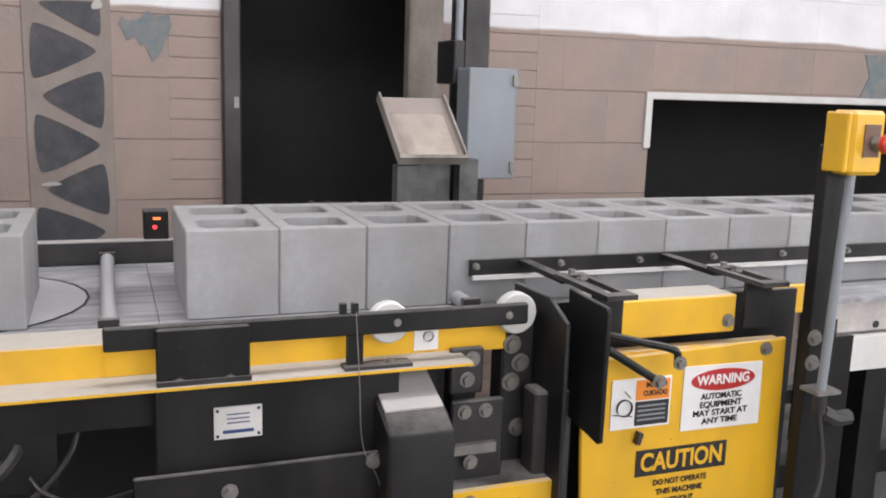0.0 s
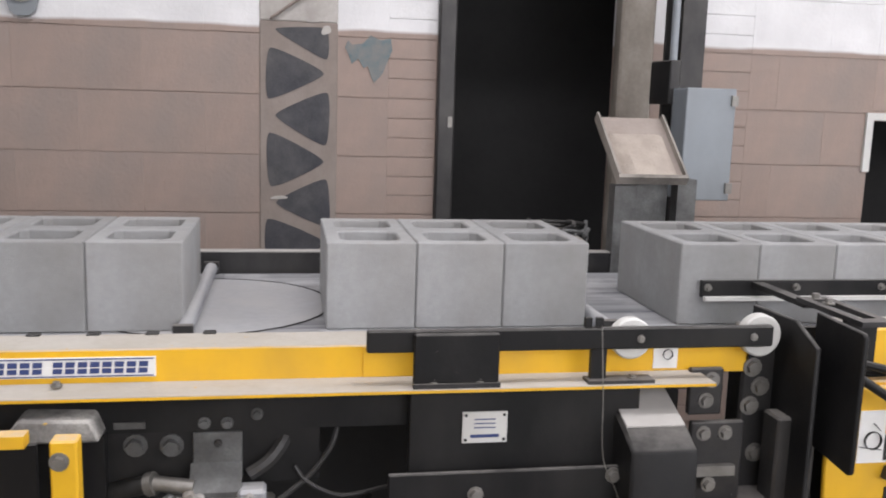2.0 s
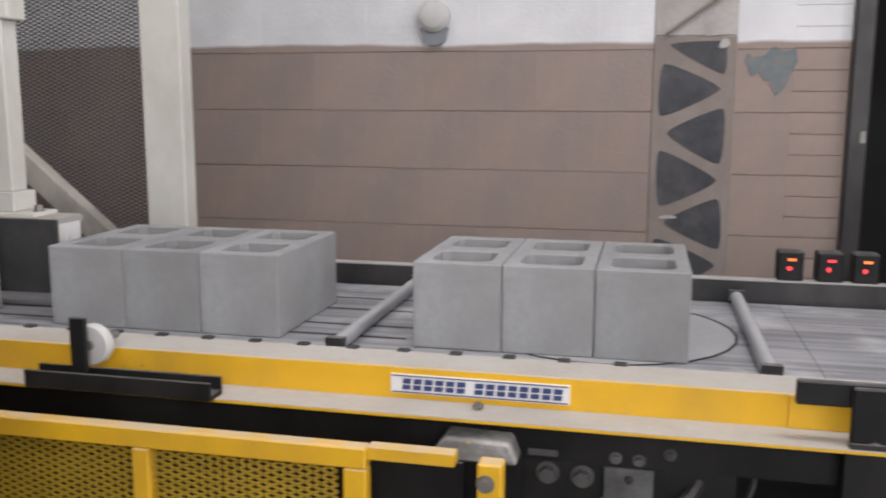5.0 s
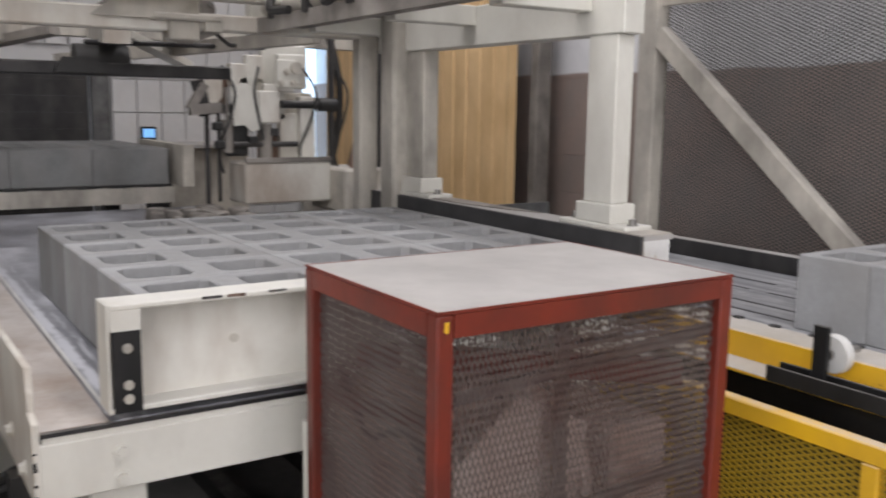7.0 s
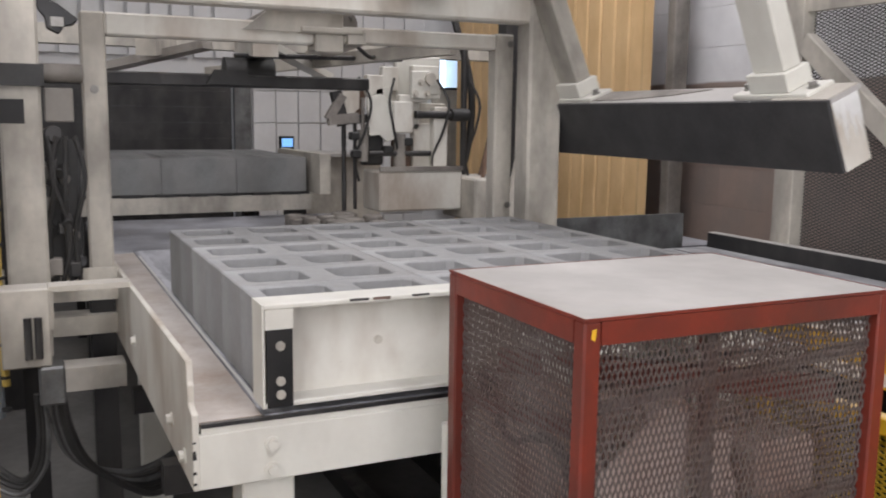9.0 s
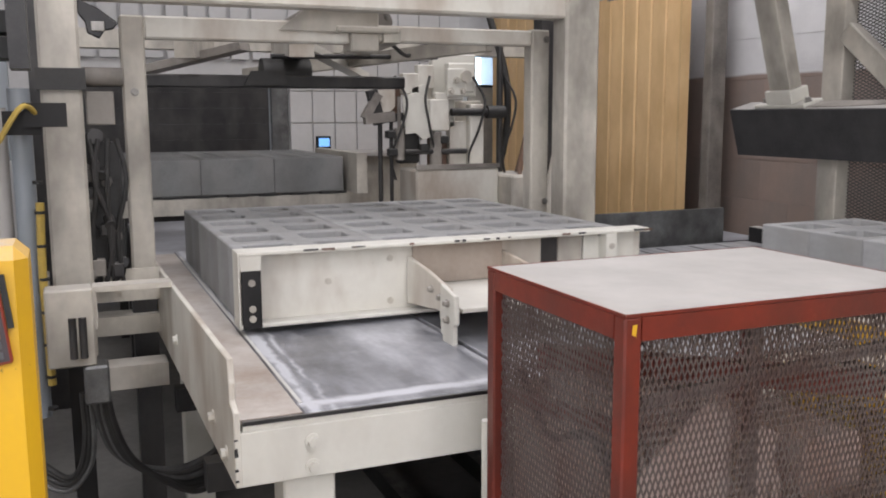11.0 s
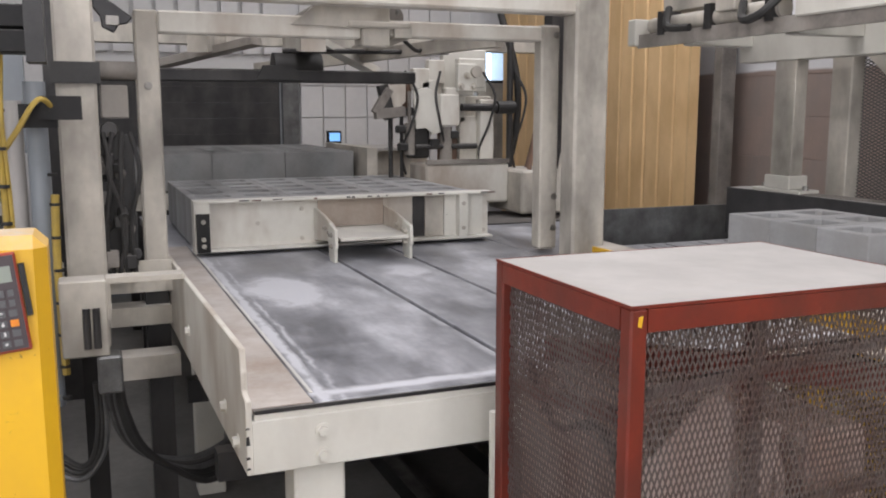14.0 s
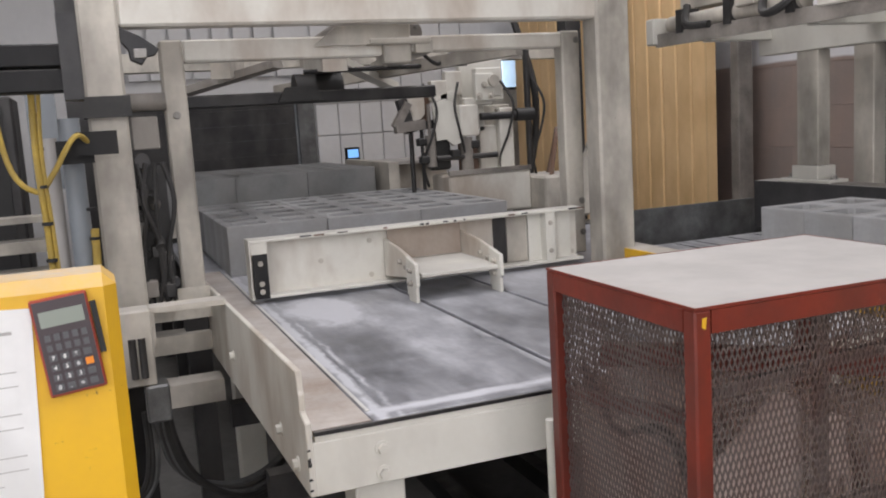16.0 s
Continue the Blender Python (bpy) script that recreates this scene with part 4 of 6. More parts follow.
# hanging side plates and guide brackets
hang = thing("guide_hanger", (1.6, -0.1, 0.7), "black slotted steel brackets holding the long side guide", "bracket")
part("plate", Form().slab(((-0.205, 0.735), (-0.195, 0.73), (-0.06, 0.745), (-0.055, 1.005), (-0.20, 1.0), (-0.207, 0.99)), "x", 1.574, 1.584), "black", hang, bevel=0.002)
part("plate", Form().slab(((-0.14, 0.40), (0.08, 0.40), (0.10, 0.985), (-0.06, 0.99), (-0.14, 0.955)), "x", 1.527, 1.537), "black", hang, bevel=0.002)
for x, y0 in ((1.60, -0.16), (1.99, -0.13)):
    part("slotted_bar", Form().box(x, x + 0.018, y0, 0.06, 1.000, 1.010).box(x + 0.05, x + 0.068, y0, 0.06, 1.0, 1.01).box(x + 0.018, x + 0.05, y0, y0 + 0.03, 1.0, 1.01).box(x + 0.018, x + 0.05, 0.03, 0.06, 1.0, 1.01), "dark", hang)
    part("drop", Form().box(x, x + 0.068, y0 + 0.05, y0 + 0.06, 0.90, 1.0), "black", hang)
    part("lug", Form().box(x + 0.02, x + 0.048, 0.06, 0.28, 0.985, 0.997), "black", hang)
    hexbolts("bolt", [(x + 0.034, 0.0, 1.008), (x + 0.034, 0.045, 1.008)], hang, 0.010, "z", 0.012)
lg = thing("long_guide", (2.2, 0.29, 0.96), "long black guide rail with a white wear strip", "guide rail")
part("rail", Form().box(1.497, 3.4, 0.275, 0.287, 0.962, 1.0), "black", lg)
part("wear_strip", Form().box(1.50, 3.4, 0.262, 0.275, 0.955, 0.964), "white", lg)
hexbolts("bolt", [(1.51 + 0.22 * k, 0.275, 0.985) for k in range(8)], lg, 0.007)

# emergency stop post
es = thing("emergency_stop_post", (2.06, -0.2, 0), "black post with a yellow emergency stop box and red button", "emergency stop")
part("post", Form().slab(((2.092, -0.165), (2.155, -0.165), (2.155, -0.135), (2.147, -0.135), (2.147, -0.157), (2.10, -0.157), (2.10, -0.135), (2.092, -0.135)), "z", 0.0, 1.30), "black", es, bevel=0.002)
part("conduit", Form().rod((2.105, -0.20, 0.78), (2.125, -0.195, 1.245), 0.010), "greybox", es)
part("clamp", Form().box(2.08, 2.14, -0.22, -0.166, 0.785, 0.793), "steel", es)
part("coupling", Form().rod((2.105, -0.20, 0.74), (2.105, -0.20, 0.785), 0.014), "dark", es)
part("cable", Form().hose(((2.105, -0.20, 0.74), (2.12, -0.21, 0.62), (2.09, -0.22, 0.52), (2.05, -0.22, 0.42), (2.04, -0.2, 0.2)), 0.006), "hose", es)
part("sensor", Form().hose(((2.16, -0.15, 0.72), (2.20, -0.15, 0.70), (2.24, -0.15, 0.70)), 0.018), "hose", es)
part("box", Form().box(2.100, 2.185, -0.215, -0.150, 1.243, 1.372), "yellow", es, bevel=0.008)
part("box_lid", Form().box(2.088, 2.0995, -0.212, -0.150, 1.248, 1.368), "yellow", es, bevel=0.003)
part("label_plate", Form().box(2.128, 2.168, -0.218, -0.215, 1.280, 1.345), "rust", es)
part("button_collar", Form().rod((2.155, -0.218, 1.308), (2.158, -0.235, 1.308), 0.014), "steel", es)
part("button", Form().rod((2.158, -0.235, 1.308), (2.161, -0.252, 1.308), 0.019, 20), "button", es, bevel=0.004)
hexbolts("bolt", [(2.105, -0.165, 0.895), (2.105, -0.165, 0.84)], es, 0.014)
part("bracket", Form().box(2.16, 2.20, -0.13, -0.06, 0.62, 0.92), "black", es)

# outfeed frame beyond the post
of = thing("feed_conveyor", (2.9, 0.3, 0), "white painted feed conveyor frame beyond the guard", "conveyor")
part("side_frame", Form().box(2.35, 5.5, 0.13, 0.15, 0.80, 0.88), "palecoat", of)
for k in range(9):
    part("frame_hole", Form().rod((2.42 + 0.17 * k, 0.13, 0.845 - 0.03 * (k % 2)), (2.42 + 0.17 * k, 0.1275, 0.845 - 0.03 * (k % 2)), 0.010, 10), "ink", of)
part("side_frame", Form().box(2.35, 5.5, 0.11, 0.15, 0.70, 0.79), "white", of)
part("side_frame", Form().box(2.35, 5.5, 0.85, 0.87, 0.75, 0.88), "whitewall", of)
for k in range(26):
    part("roller", Form().rod((1.42 + 0.155 * k, 0.2, ZD - 0.03), (1.42 + 0.155 * k, 0.85, ZD - 0.03), 0.029, 12), "steel", of)
for x in (2.6, 4.6):
    part("leg", Form().box(x, x + 0.08, 0.15, 0.23, 0, 0.75), "black", of)
    part("leg", Form().box(x, x + 0.08, 0.77, 0.85, 0, 0.75), "black", of)
part("floor_beam", Form().box(2.3, 5.5, 0.6, 0.68, 0.12, 0.2).box(2.3, 5.5, 1.3, 1.36, 0.10, 0.16), "black", of)

# tray stand and electrical box near the doorway
tray = thing("tray_stand", (1.65, 1.0, 0), "tilted rusty steel tray full of sand on a stand", "tray")
part("stand", Form().box(1.58, 1.72, 1.0, 1.06, 0.0, 1.185), "oily", tray, bevel=0.004)
part("stand_plate", Form().box(1.53, 1.60, 0.95, 1.0, 0.55, 1.155).box(1.73, 1.79, 0.95, 1.0, 0.75, 1.175), "oily", tray)
A, Bq = Vector((1.505, 1.075, 1.354)), Vector((1.524, 0.91, 1.18))
def tray_at(u, v, h):
    """A place on the tilted tray: u across, v down, h above it."""
    d = (Bq - A)
    n = Vector((0, -0.68, 0.73))
    return A + Vector((0.205 * u, 0, 0)) + d * v + n * h
def tilted(u0, u1, v0, v1, h0, h1):
    f = Form()
    f.v = [tuple(tray_at(u, v, h)) for u in (u0, u1) for v in (v0, v1) for h in (h0, h1)]
    f.f = [(0, 1, 3, 2), (4, 6, 7, 5), (0, 4, 5, 1), (2, 3, 7, 6), (0, 2, 6, 4), (1, 5, 7, 3)]
    return f
part("tray_floor", tilted(0, 1, 0, 1, -0.012, 0), "coat", tray, "dust-grey tray floor")
part("tray_rim", tilted(-0.03, 0.0, 0, 1, -0.012, 0.022), "soot", tray)
part("tray_rim", tilted(1.0, 1.03, 0, 1, -0.012, 0.018), "soot", tray)
part("tray_rim", tilted(-0.03, 1.03, 1, 1.05, -0.012, 0.018), "soot", tray)
heap = Form()
NU, NV = 14, 12
for i in range(NU + 1):
    for j in range(NV + 1):
        u, v = 0.06 + 0.88 * i / NU, 0.25 + 0.74 * j / NV
        edge = min(i, NU - i, j, 3) / 3.0
        h = 0.002 + 0.022 * min(1.0, edge) * (0.35 + 0.9 * abs(noise.noise((u * 4, v * 4, 0.3)))) if 0 < i < NU and j > 0 else -0.004
        heap.v.append(tuple(tray_at(u, v, h)))
for i in range(NU):
    for j in range(NV):
        k = i * (NV + 1) + j
        heap.f.append((k, k + 1, k + NV + 2, k + NV + 1))
part("sand", heap, "sand", tray, "heap of pale sand")
eb = thing("electrical_box", (1.95, 1.25, 1.08), "grey steel electrical enclosure with a hinged door", "electrical box")
part("body", Form().box(1.86, 2.02, 1.225, 1.33, 1.085, 1.455), "greybox", eb, bevel=0.004)
part("door", Form().box(1.855, 2.03, 1.205, 1.222, 1.085, 1.457), "greybox", eb, bevel=0.003)
for z in (1.11, 1.40):
    part("hinge", Form().box(2.012, 2.034, 1.196, 1.205, z, z + 0.035), "steel", eb)
part("mounting", Form().box(1.845, 1.885, 1.33, 1.50, 1.40, 1.55), "dark", eb, bevel=0.004)
part("mounting", Form().box(1.87, 2.0, 1.33, 1.5, 1.15, 1.2), "dark", eb)

# row of sensor boxes on the rear rail
for k, x in enumerate((0.84, 0.94, 1.03, 1.12, 1.21, 1.30)):
    sb = thing("sensor_box", (x, 0.985, 0.948), "small black sensor box with a glowing indicator", "sensor", "sensor boxes on the rear rail")
    part("case", Form().box(x - 0.033, x + 0.033, 0.97, 1.03, 0.949, 1.03), "black", sb, bevel=0.004)
    if k < 5:
        part("indicator", Form().box(x - 0.008, x + 0.012, 0.966, 0.970, 1.006, 1.012), "ledo" if k != 1 else "led", sb)
        part("lamp", Form().rod((x - 0.004, 0.97, 0.985), (x - 0.004, 0.966, 0.985), 0.006, 10), "led", sb)
nest = thing("cable_tangle", (1.4, 1.0, 0.9), "tangle of dusty sensor cables by the rear rail", "cables")
tangle = random.Random(5)
for k in range(13):
    pts = [(1.36 + tangle.uniform(-0.09, 0.12), 0.97 + tangle.uniform(-0.02, 0.10), 0.955 + 0.018 * tangle.uniform(-3, 4.5)) for _ in range(5)]
    part("cable", Form().hose(pts, tangle.uniform(0.004, 0.008)), ("hose", "soot", "dark", "oily")[k % 4], nest)

# ---- transfer table ----
ZT = 0.888
table = thing("transfer_table", (-2.1, -0.7, 0), "cream-painted transfer table with a worn steel deck", "table")
part("front_beam", Form().box(-1.115, -1.10, -1.452, 0.02, 0.764, 0.866).box(-1.2, -1.115, -1.44, 0.02, 0.764, 0.774), "cream", table, bevel=0.002)
part("side_plate", Form().slab(((-1.10, 0.764), (-3.2, 0.70), (-3.2, 0.93), (-2.2, 0.958), (-1.15, 0.992), (-1.145, 0.955), (-1.138, 0.948), (-1.142, 0.915), (-1.10, 0.905), (-1.10, 0.868)), "y", -1.462, -1.450), "scuffed", table, bevel=0.002)
part("side_plate", Form().box(-3.2, -1.2, 0.01, 0.022, 0.764, 0.875), "cream", table)
part("edge_strip", Form().box(-3.2, -1.11, -1.448, -1.335, ZT - 0.0092, ZT - 0.0005), "edgeworn", table, "dust-caked edge strip")
for y0, y1 in ((-1.333, -0.872), (-0.858, -0.598), (-0.584, -0.14), (-0.138, 0.2)):
    part("deck_sheet", Form().box(-3.25, -1.105, y0, y1, ZT - 0.012, ZT), "deck", table, bevel=0.002)
part("deck_rib", Form().box(-3.2, -1.13, -0.875, -0.855, 0.80, ZT - 0.02).box(-3.2, -1.13, -0.60, -0.58, 0.80, ZT - 0.02), "hose", table)
part("deck_edge", Form().box(-1.112, -1.099, -1.446, 0.02, 0.8785, ZT - 0.002), "dark", table, "dark worn deck edge")
part("lip", Form().box(-1.1145, -1.1015, -1.446, 0.02, 0.8665, 0.8783), "cream", table)
part("wear_strip", Form().box(-3.1, -1.16, -1.330, -1.323, ZT, ZT + 0.002), "white", table)
for x in (-1.22, -2.9):
    for y in (-1.37, -0.05):
        part("leg", Form().box(x, x + 0.09, y, y + 0.10, 0, 0.766), "cream", table, bevel=0.004)
hexbolts("bolt", [(-1.10, -1.32, 0.833), (-1.10, -1.32, 0.785)], table, 0.012, "x", mat="cream")
hexbolts("bolt", [(-1.35, -1.462, 0.82), (-2.0, -1.462, 0.83), (-1.19, -1.462, 0.80)], table, 0.012, "y", mat="cream")
for z, h in ((0.795, 0.006), (0.822, 0.018), (0.852, 0.004), (0.775, 0.005)):
    part("paint_chip", Form().slab(((-1.4625, z), (-1.455, z + 0.001), (-1.457, z + h), (-1.4625, z + h * 0.9)), "x", -1.0998, -1.0992), "dark", table)
part("drop_rod", Form().rod((-1.06, -0.985, 0.2), (-1.06, -0.985, 0.84), 0.010), "cream", table)
part("cross_beam", Form().box(-1.9, -1.84, -1.42, 0, 0.45, 0.53).box(-2.6, -2.54, -1.42, 0, 0.45, 0.53), "dark", table)
part("floor_rail", Form().box(-3.2, -0.9, -0.72, -0.66, 0.06, 0.13).box(-3.2, -0.9, -0.35, -0.29, 0.06, 0.13), "black", table)
solo("stop_plate", Form().box(-2.62, -2.608, 0.17, 0.87, 0.86, 1.03).box(-2.66, -2.62, 0.17, 0.2, 0.86, 1.0), "oily", "dull grey steel stop plate at the conveyor end", "plate", at=(-2.6, 0.5, 0.86), bevel=0.002)
solo("end_apron", Form().box(-3.6, -2.66, 0.03, 1.15, 0.84, 0.875), "plate", "dusty steel apron beyond the stop plate", "plate", at=(-3, 0.5, 0.84))
ap = thing("apron_stand", (-3.1, 0.6, 0), "dark steel stand under the apron", "stand")
for x in (-3.5, -2.8):
    for y in (0.1, 1.0):
        part("leg", Form().box(x, x + 0.06, y, y + 0.06, 0, 0.84), "dark", ap)

# pusher beam on the table
W0 = -1.085
push = thing("pusher_beam", (W0, -0.74, ZT), "cream steel pusher beam behind the block layer", "pusher")
X = W0
part("web", Form().box(X - 0.062, X - 0.052, -1.335, -0.14, 0.905, 1.09), "scuffed", push)
part("top_flange", Form().box(X - 0.075, X, -1.335, -0.14, 1.086, 1.096), "cream", push, "cream flange chipped along the edge", bevel=0.002)
worn = random.Random(21)
for k in range(16):
    y = worn.uniform(-1.32, -0.16)
    part("paint_chip", Form().box(X + 0.0002, X + 0.0008, y, y + worn.uniform(0.008, 0.04), 1.0945 - worn.uniform(0.002, 0.006), 1.0955), "dark" if k % 3 else "rust", push)
part("bottom_flange", Form().box(X - 0.075, X, -1.335, -0.14, 0.905, 0.915), "cream", push, bevel=0.002)
part("end_plate", Form().box(X - 0.075, X, -1.339, -1.335, 0.905, 1.096), "cream", push)
part("end_cap", Form().box(X - 0.006, X + 0.001, -1.334, -1.282, 1.05, 1.086), "cream", push)
part("end_strap", Form().box(X - 0.006, X + 0.003, -1.331, -1.284, 0.906, 1.05), "black", push)
hexbolts("bolt", [(X + 0.003, -1.307, 1.02), (X + 0.003, -1.307, 0.955), (X + 0.003, -1.307, 0.93)], push, 0.007, "x", 0.005, "grime")
part("rear_bracket", Form().box(X - 0.05, X - 0.04, -0.34, -0.17, 0.915, 1.086).box(X - 0.05, X + 0.002, -0.29, -0.255, 0.915, 1.086), "cream", push)
hexbolts("bolt", [(X + 0.002, -0.272, 1.05), (X + 0.002, -0.272, 0.95)], push, 0.007, "x", 0.005, "grime")
hexbolts("bolt", [(X - 0.052, -1.10, 1.0), (X - 0.052, -0.93, 0.935), (X - 0.052, -0.93, 1.05), (X - 0.052, -0.19, 1.06), (X - 0.052, -0.16, 0.93)], push, 0.007, "x", 0.005, "grime")
for y in (-0.882, -0.600):
    part("cheek", Form().slab(((X - 0.05, 1.052), (X + 0.10, 1.036), (X + 0.235, 1.012), (X + 0.235, 0.955), (X - 0.05, 0.925)), "y", y, y + 0.012), "scuffed", push, bevel=0.002)
    part("cheek_leg", Form().slab(((X + 0.215, 1.024), (X + 0.300, 1.008), (X + 0.304, 0.940), (X + 0.292, 0.936), (X + 0.292, 0.80), (X + 0.228, 0.80), (X + 0.228, 0.900), (X + 0.216, 0.906), (X + 0.216, 0.935), (X + 0.210, 0.940)), "y", y - 0.013, y - 0.0005), "cream", push, bevel=0.002)
    hexbolts("bolt", [(X + 0.13, y, 0.995), (X + 0.19, y, 0.985), (X + 0.262, y - 0.013, 0.985), (X + 0.262, y - 0.013, 0.945)], push, 0.008, mat="grime")
part("shelf", Form().box(X - 0.05, X + 0.285, -0.868, -0.602, 0.962, 0.974), "cream", push, bevel=0.002)
part("shelf_back", Form().box(X - 0.049, X - 0.043, -0.868, -0.602, 0.976, 1.084), "edgeworn", push, "dusty tan back plate")
part("gap_strip", Form().box(X - 0.051, X - 0.047, -0.475, -0.425, 0.917, 1.085), "dark", push)
part("patch_plate", Form().box(X - 0.051, X - 0.045, -0.423, -0.345, 0.917, 1.085), "grime", push, bevel=0.001)

# portal frames
outer = thing("outer_portal", (-2.35, -0.85, 0), "grimy cream steel portal frame over the table", "frame")
part("post", Form().box(-2.42, -2.32, -1.765, -1.655, 0.72, 2.6), "grime", outer, bevel=0.008)
part("post", Form().box(-2.42, -2.32, -0.085, 0.05, 0.875, 2.1), "grime", outer, bevel=0.008)
part("beam", Form().box(-2.42, -2.33, -1.655, 0.05, 1.755, 1.85), "scuffed", outer, bevel=0.008)
part("collar", Form().box(-2.44, -2.30, -1.775, -1.645, 1.50, 1.56), "hose", outer)
part("base_box", Form().box(-2.15, -2.06, -1.785, -1.665, 0.765, 0.975).box(-2.42, -2.15, -1.785, -1.775, 0.765, 0.975), "grime", outer, bevel=0.004)
part("base_slot", Form().rod((-2.058, -1.72, 0.79), (-2.058, -1.72, 0.90), 0.010).rod((-2.058, -1.695, 0.79), (-2.058, -1.695, 0.90), 0.010), "dark", outer)
part("arm", Form().box(-2.15, -2.08, -1.665, -1.462, 0.96, 0.975).box(-2.15, -2.08, -1.665, -1.655, 0.86, 0.96), "grime", outer)
part("arm_back", Form().box(-2.45, -2.44, -1.665, -1.462, 0.86, 0.96), "grime", outer)
eye = part("sensor_eye", Form().slab(((-1.655, 1.755), (-1.60, 1.728), (-1.548, 1.690), (-1.562, 1.672), (-1.585, 1.668), (-1.60, 1.645), (-1.632, 1.66), (-1.636, 1.69), (-1.655, 1.715)), "x", -2.36, -2.33), "dark", outer, "small dark angled sensor bracket", bevel=0.003)
part("lens_plate", Form().box(-2.33, -2.322, -1.622, -1.585, 1.664, 1.692), "steel", eye, bevel=0.002)
part("stub_pipe", Form().rod((-2.50, -1.66, 1.545), (-2.50, -1.534, 1.545), 0.028, 14), "soot", outer)
part("junction_box", Form().box(-2.52, -2.46, -1.645, -1.565, 1.40, 1.50), "soot", outer, bevel=0.004)
part("foot", Form().box(-2.13, -2.05, -1.70, -1.635, 0.66, 0.765), "oily", outer, bevel=0.006)
part("rail", Form().box(-2.6, -2.5, -1.70, -1.46, 0.74, 0.80).box(-2.4, -2.3, -1.66, -1.46, 0.62, 0.69), "grime", outer)
part("leg", Form().box(-2.40, -2.34, -1.74, -1.68, 0, 0.72), "black", outer)
part("leg", Form().box(-2.42, -2.32, -0.085, 0.05, 0, 0.755), "dark", outer)
inner = thing("inner_portal", (-2.6, -0.78, 0), "cream steel inner gantry frame above the table", "frame")
part("post", Form().box(-2.60, -2.535, -1.534, -1.462, 0.93, 1.735), "grime", inner, bevel=0.006)
part("post", Form().box(-2.60, -2.535, -0.105, -0.03, 0.90, 1.735), "grime", inner, bevel=0.006)
part("beam", Form().box(-2.60, -2.535, -1.462, -0.80, 1.665, 1.735), "scuffed", inner, bevel=0.006)
part("beam", Form().box(-2.60, -2.535, -0.70, -0.105, 1.675, 1.73), "scuffed", inner, bevel=0.006)
part("clevis", Form().box(-2.62, -2.52, -0.80, -0.70, 1.64, 1.78).box(-2.58, -2.48, -0.86, -0.64, 1.70, 1.72), "grime", inner, bevel=0.005)
part("shield", Form().slab(((-1.05, 1.70), (-0.80, 1.70), (-0.66, 1.83), (-0.74, 1.85), (-0.90, 1.82)), "x", -2.50, -2.49), "grime", inner)
hexbolts("bolt", [(-2.535, -0.045, 1.70), (-2.535, -0.045, 1.10), (-2.535, -0.045, 0.98), (-2.535, -1.50, 1.50)], inner, 0.010, "x")
part("foot", Form().box(-2.62, -2.52, -1.56, -1.46, 0.90, 0.93), "grime", inner)
part("support", Form().box(-2.60, -2.535, -1.54, -1.465, 0, 0.90), "dark", inner)
part("support", Form().box(-2.60, -2.535, -0.10, -0.03, 0, 0.76), "dark", inner)

# roof of the machine: angled arms, cross pipe
top = thing("cuber_gantry", (-3.2, -0.8, 0), "grimy overhead gantry of the block cubing machine", "gantry")
part("cross_pipe", Form().box(-3.24, -3.16, -1.75, -0.37, 1.535, 1.585), "dark", top, bevel=0.006)
part("arm", Form().bar((-2.9, -1.30, 1.66), (-4.6, -0.95, 1.80), 0.07, 0.06), "grime", top)
part("arm", Form().bar((-2.8, -0.90, 1.66), (-4.6, -0.60, 1.80), 0.09, 0.05), "scuffed", top)
part("arm", Form().bar((-2.7, -0.20, 1.69), (-3.9, -0.90, 1.62), 0.05, 0.05), "grime", top)
part("arm", Form().bar((-2.5, -0.66, 1.69), (-3.4, -0.55, 1.68), 0.06, 0.04), "grime", top)
part("roof_rail", Form().box(-4.3, -4.2, -1.7, 0.9, 1.75, 1.84), "grime", top)
part("top_rail", Form().box(-2.35, -2.25, -1.6, 0.4, 2.02, 2.12), "grime", top)
part("roof_post", Form().box(-4.3, -4.2, -1.85, -1.75, 0, 2.4), "dark", top)
part("roof_post", Form().box(-4.3, -4.2, 0.85, 0.95, 0, 2.4), "dark", top)
part("arm", Form().bar((-3.0, -0.86, 1.70), (-3.5, -0.45, 1.60), 0.06, 0.03), "cream", top)
part("arm", Form().bar((-3.1, -1.05, 1.69), (-3.35, -1.42, 1.60), 0.10, 0.03), "soot", top)
part("cowl", Form().slab(((-0.955, 1.765), (-0.82, 1.845), (-0.66, 1.868), (-0.61, 1.81), (-0.70, 1.70), (-0.80, 1.69), (-0.81, 1.755)), "x", -2.92, -2.90).slab(((-0.81, 1.755), (-0.72, 1.79), (-0.66, 1.74), (-0.72, 1.69), (-0.80, 1.69)), "x", -2.90, -2.84), "soot", top, "dirty bent sheet cowl", bevel=0.003)
part("hub", Form().rod((-2.9, -0.59, 1.77), (-2.82, -0.59, 1.77), 0.045, 16).box(-2.92, -2.85, -0.60, -0.53, 1.69, 1.74), "soot", top)
hexbolts("bolt", [(-2.82, -0.61, 1.79), (-2.82, -0.57, 1.79), (-2.82, -0.59, 1.745)], top, 0.009, "x")
part("oil_patch", Form().slab(((-1.02, 1.60), (-0.90, 1.60), (-0.86, 1.545), (-1.05, 1.545)), "x", -3.16, -3.13), "hose", top, "black oily lug")
part("tie_rod", Form().rod((-3.1, -0.95, 1.655), (-3.1, -0.25, 1.665), 0.010), "dark", top)
part("air_line", Form().hose(((-2.85, -0.58, 1.73), (-2.95, -0.45, 1.66), (-3.1, -0.35, 1.69), (-3.3, -0.2, 1.75)), 0.008), "hose", top)
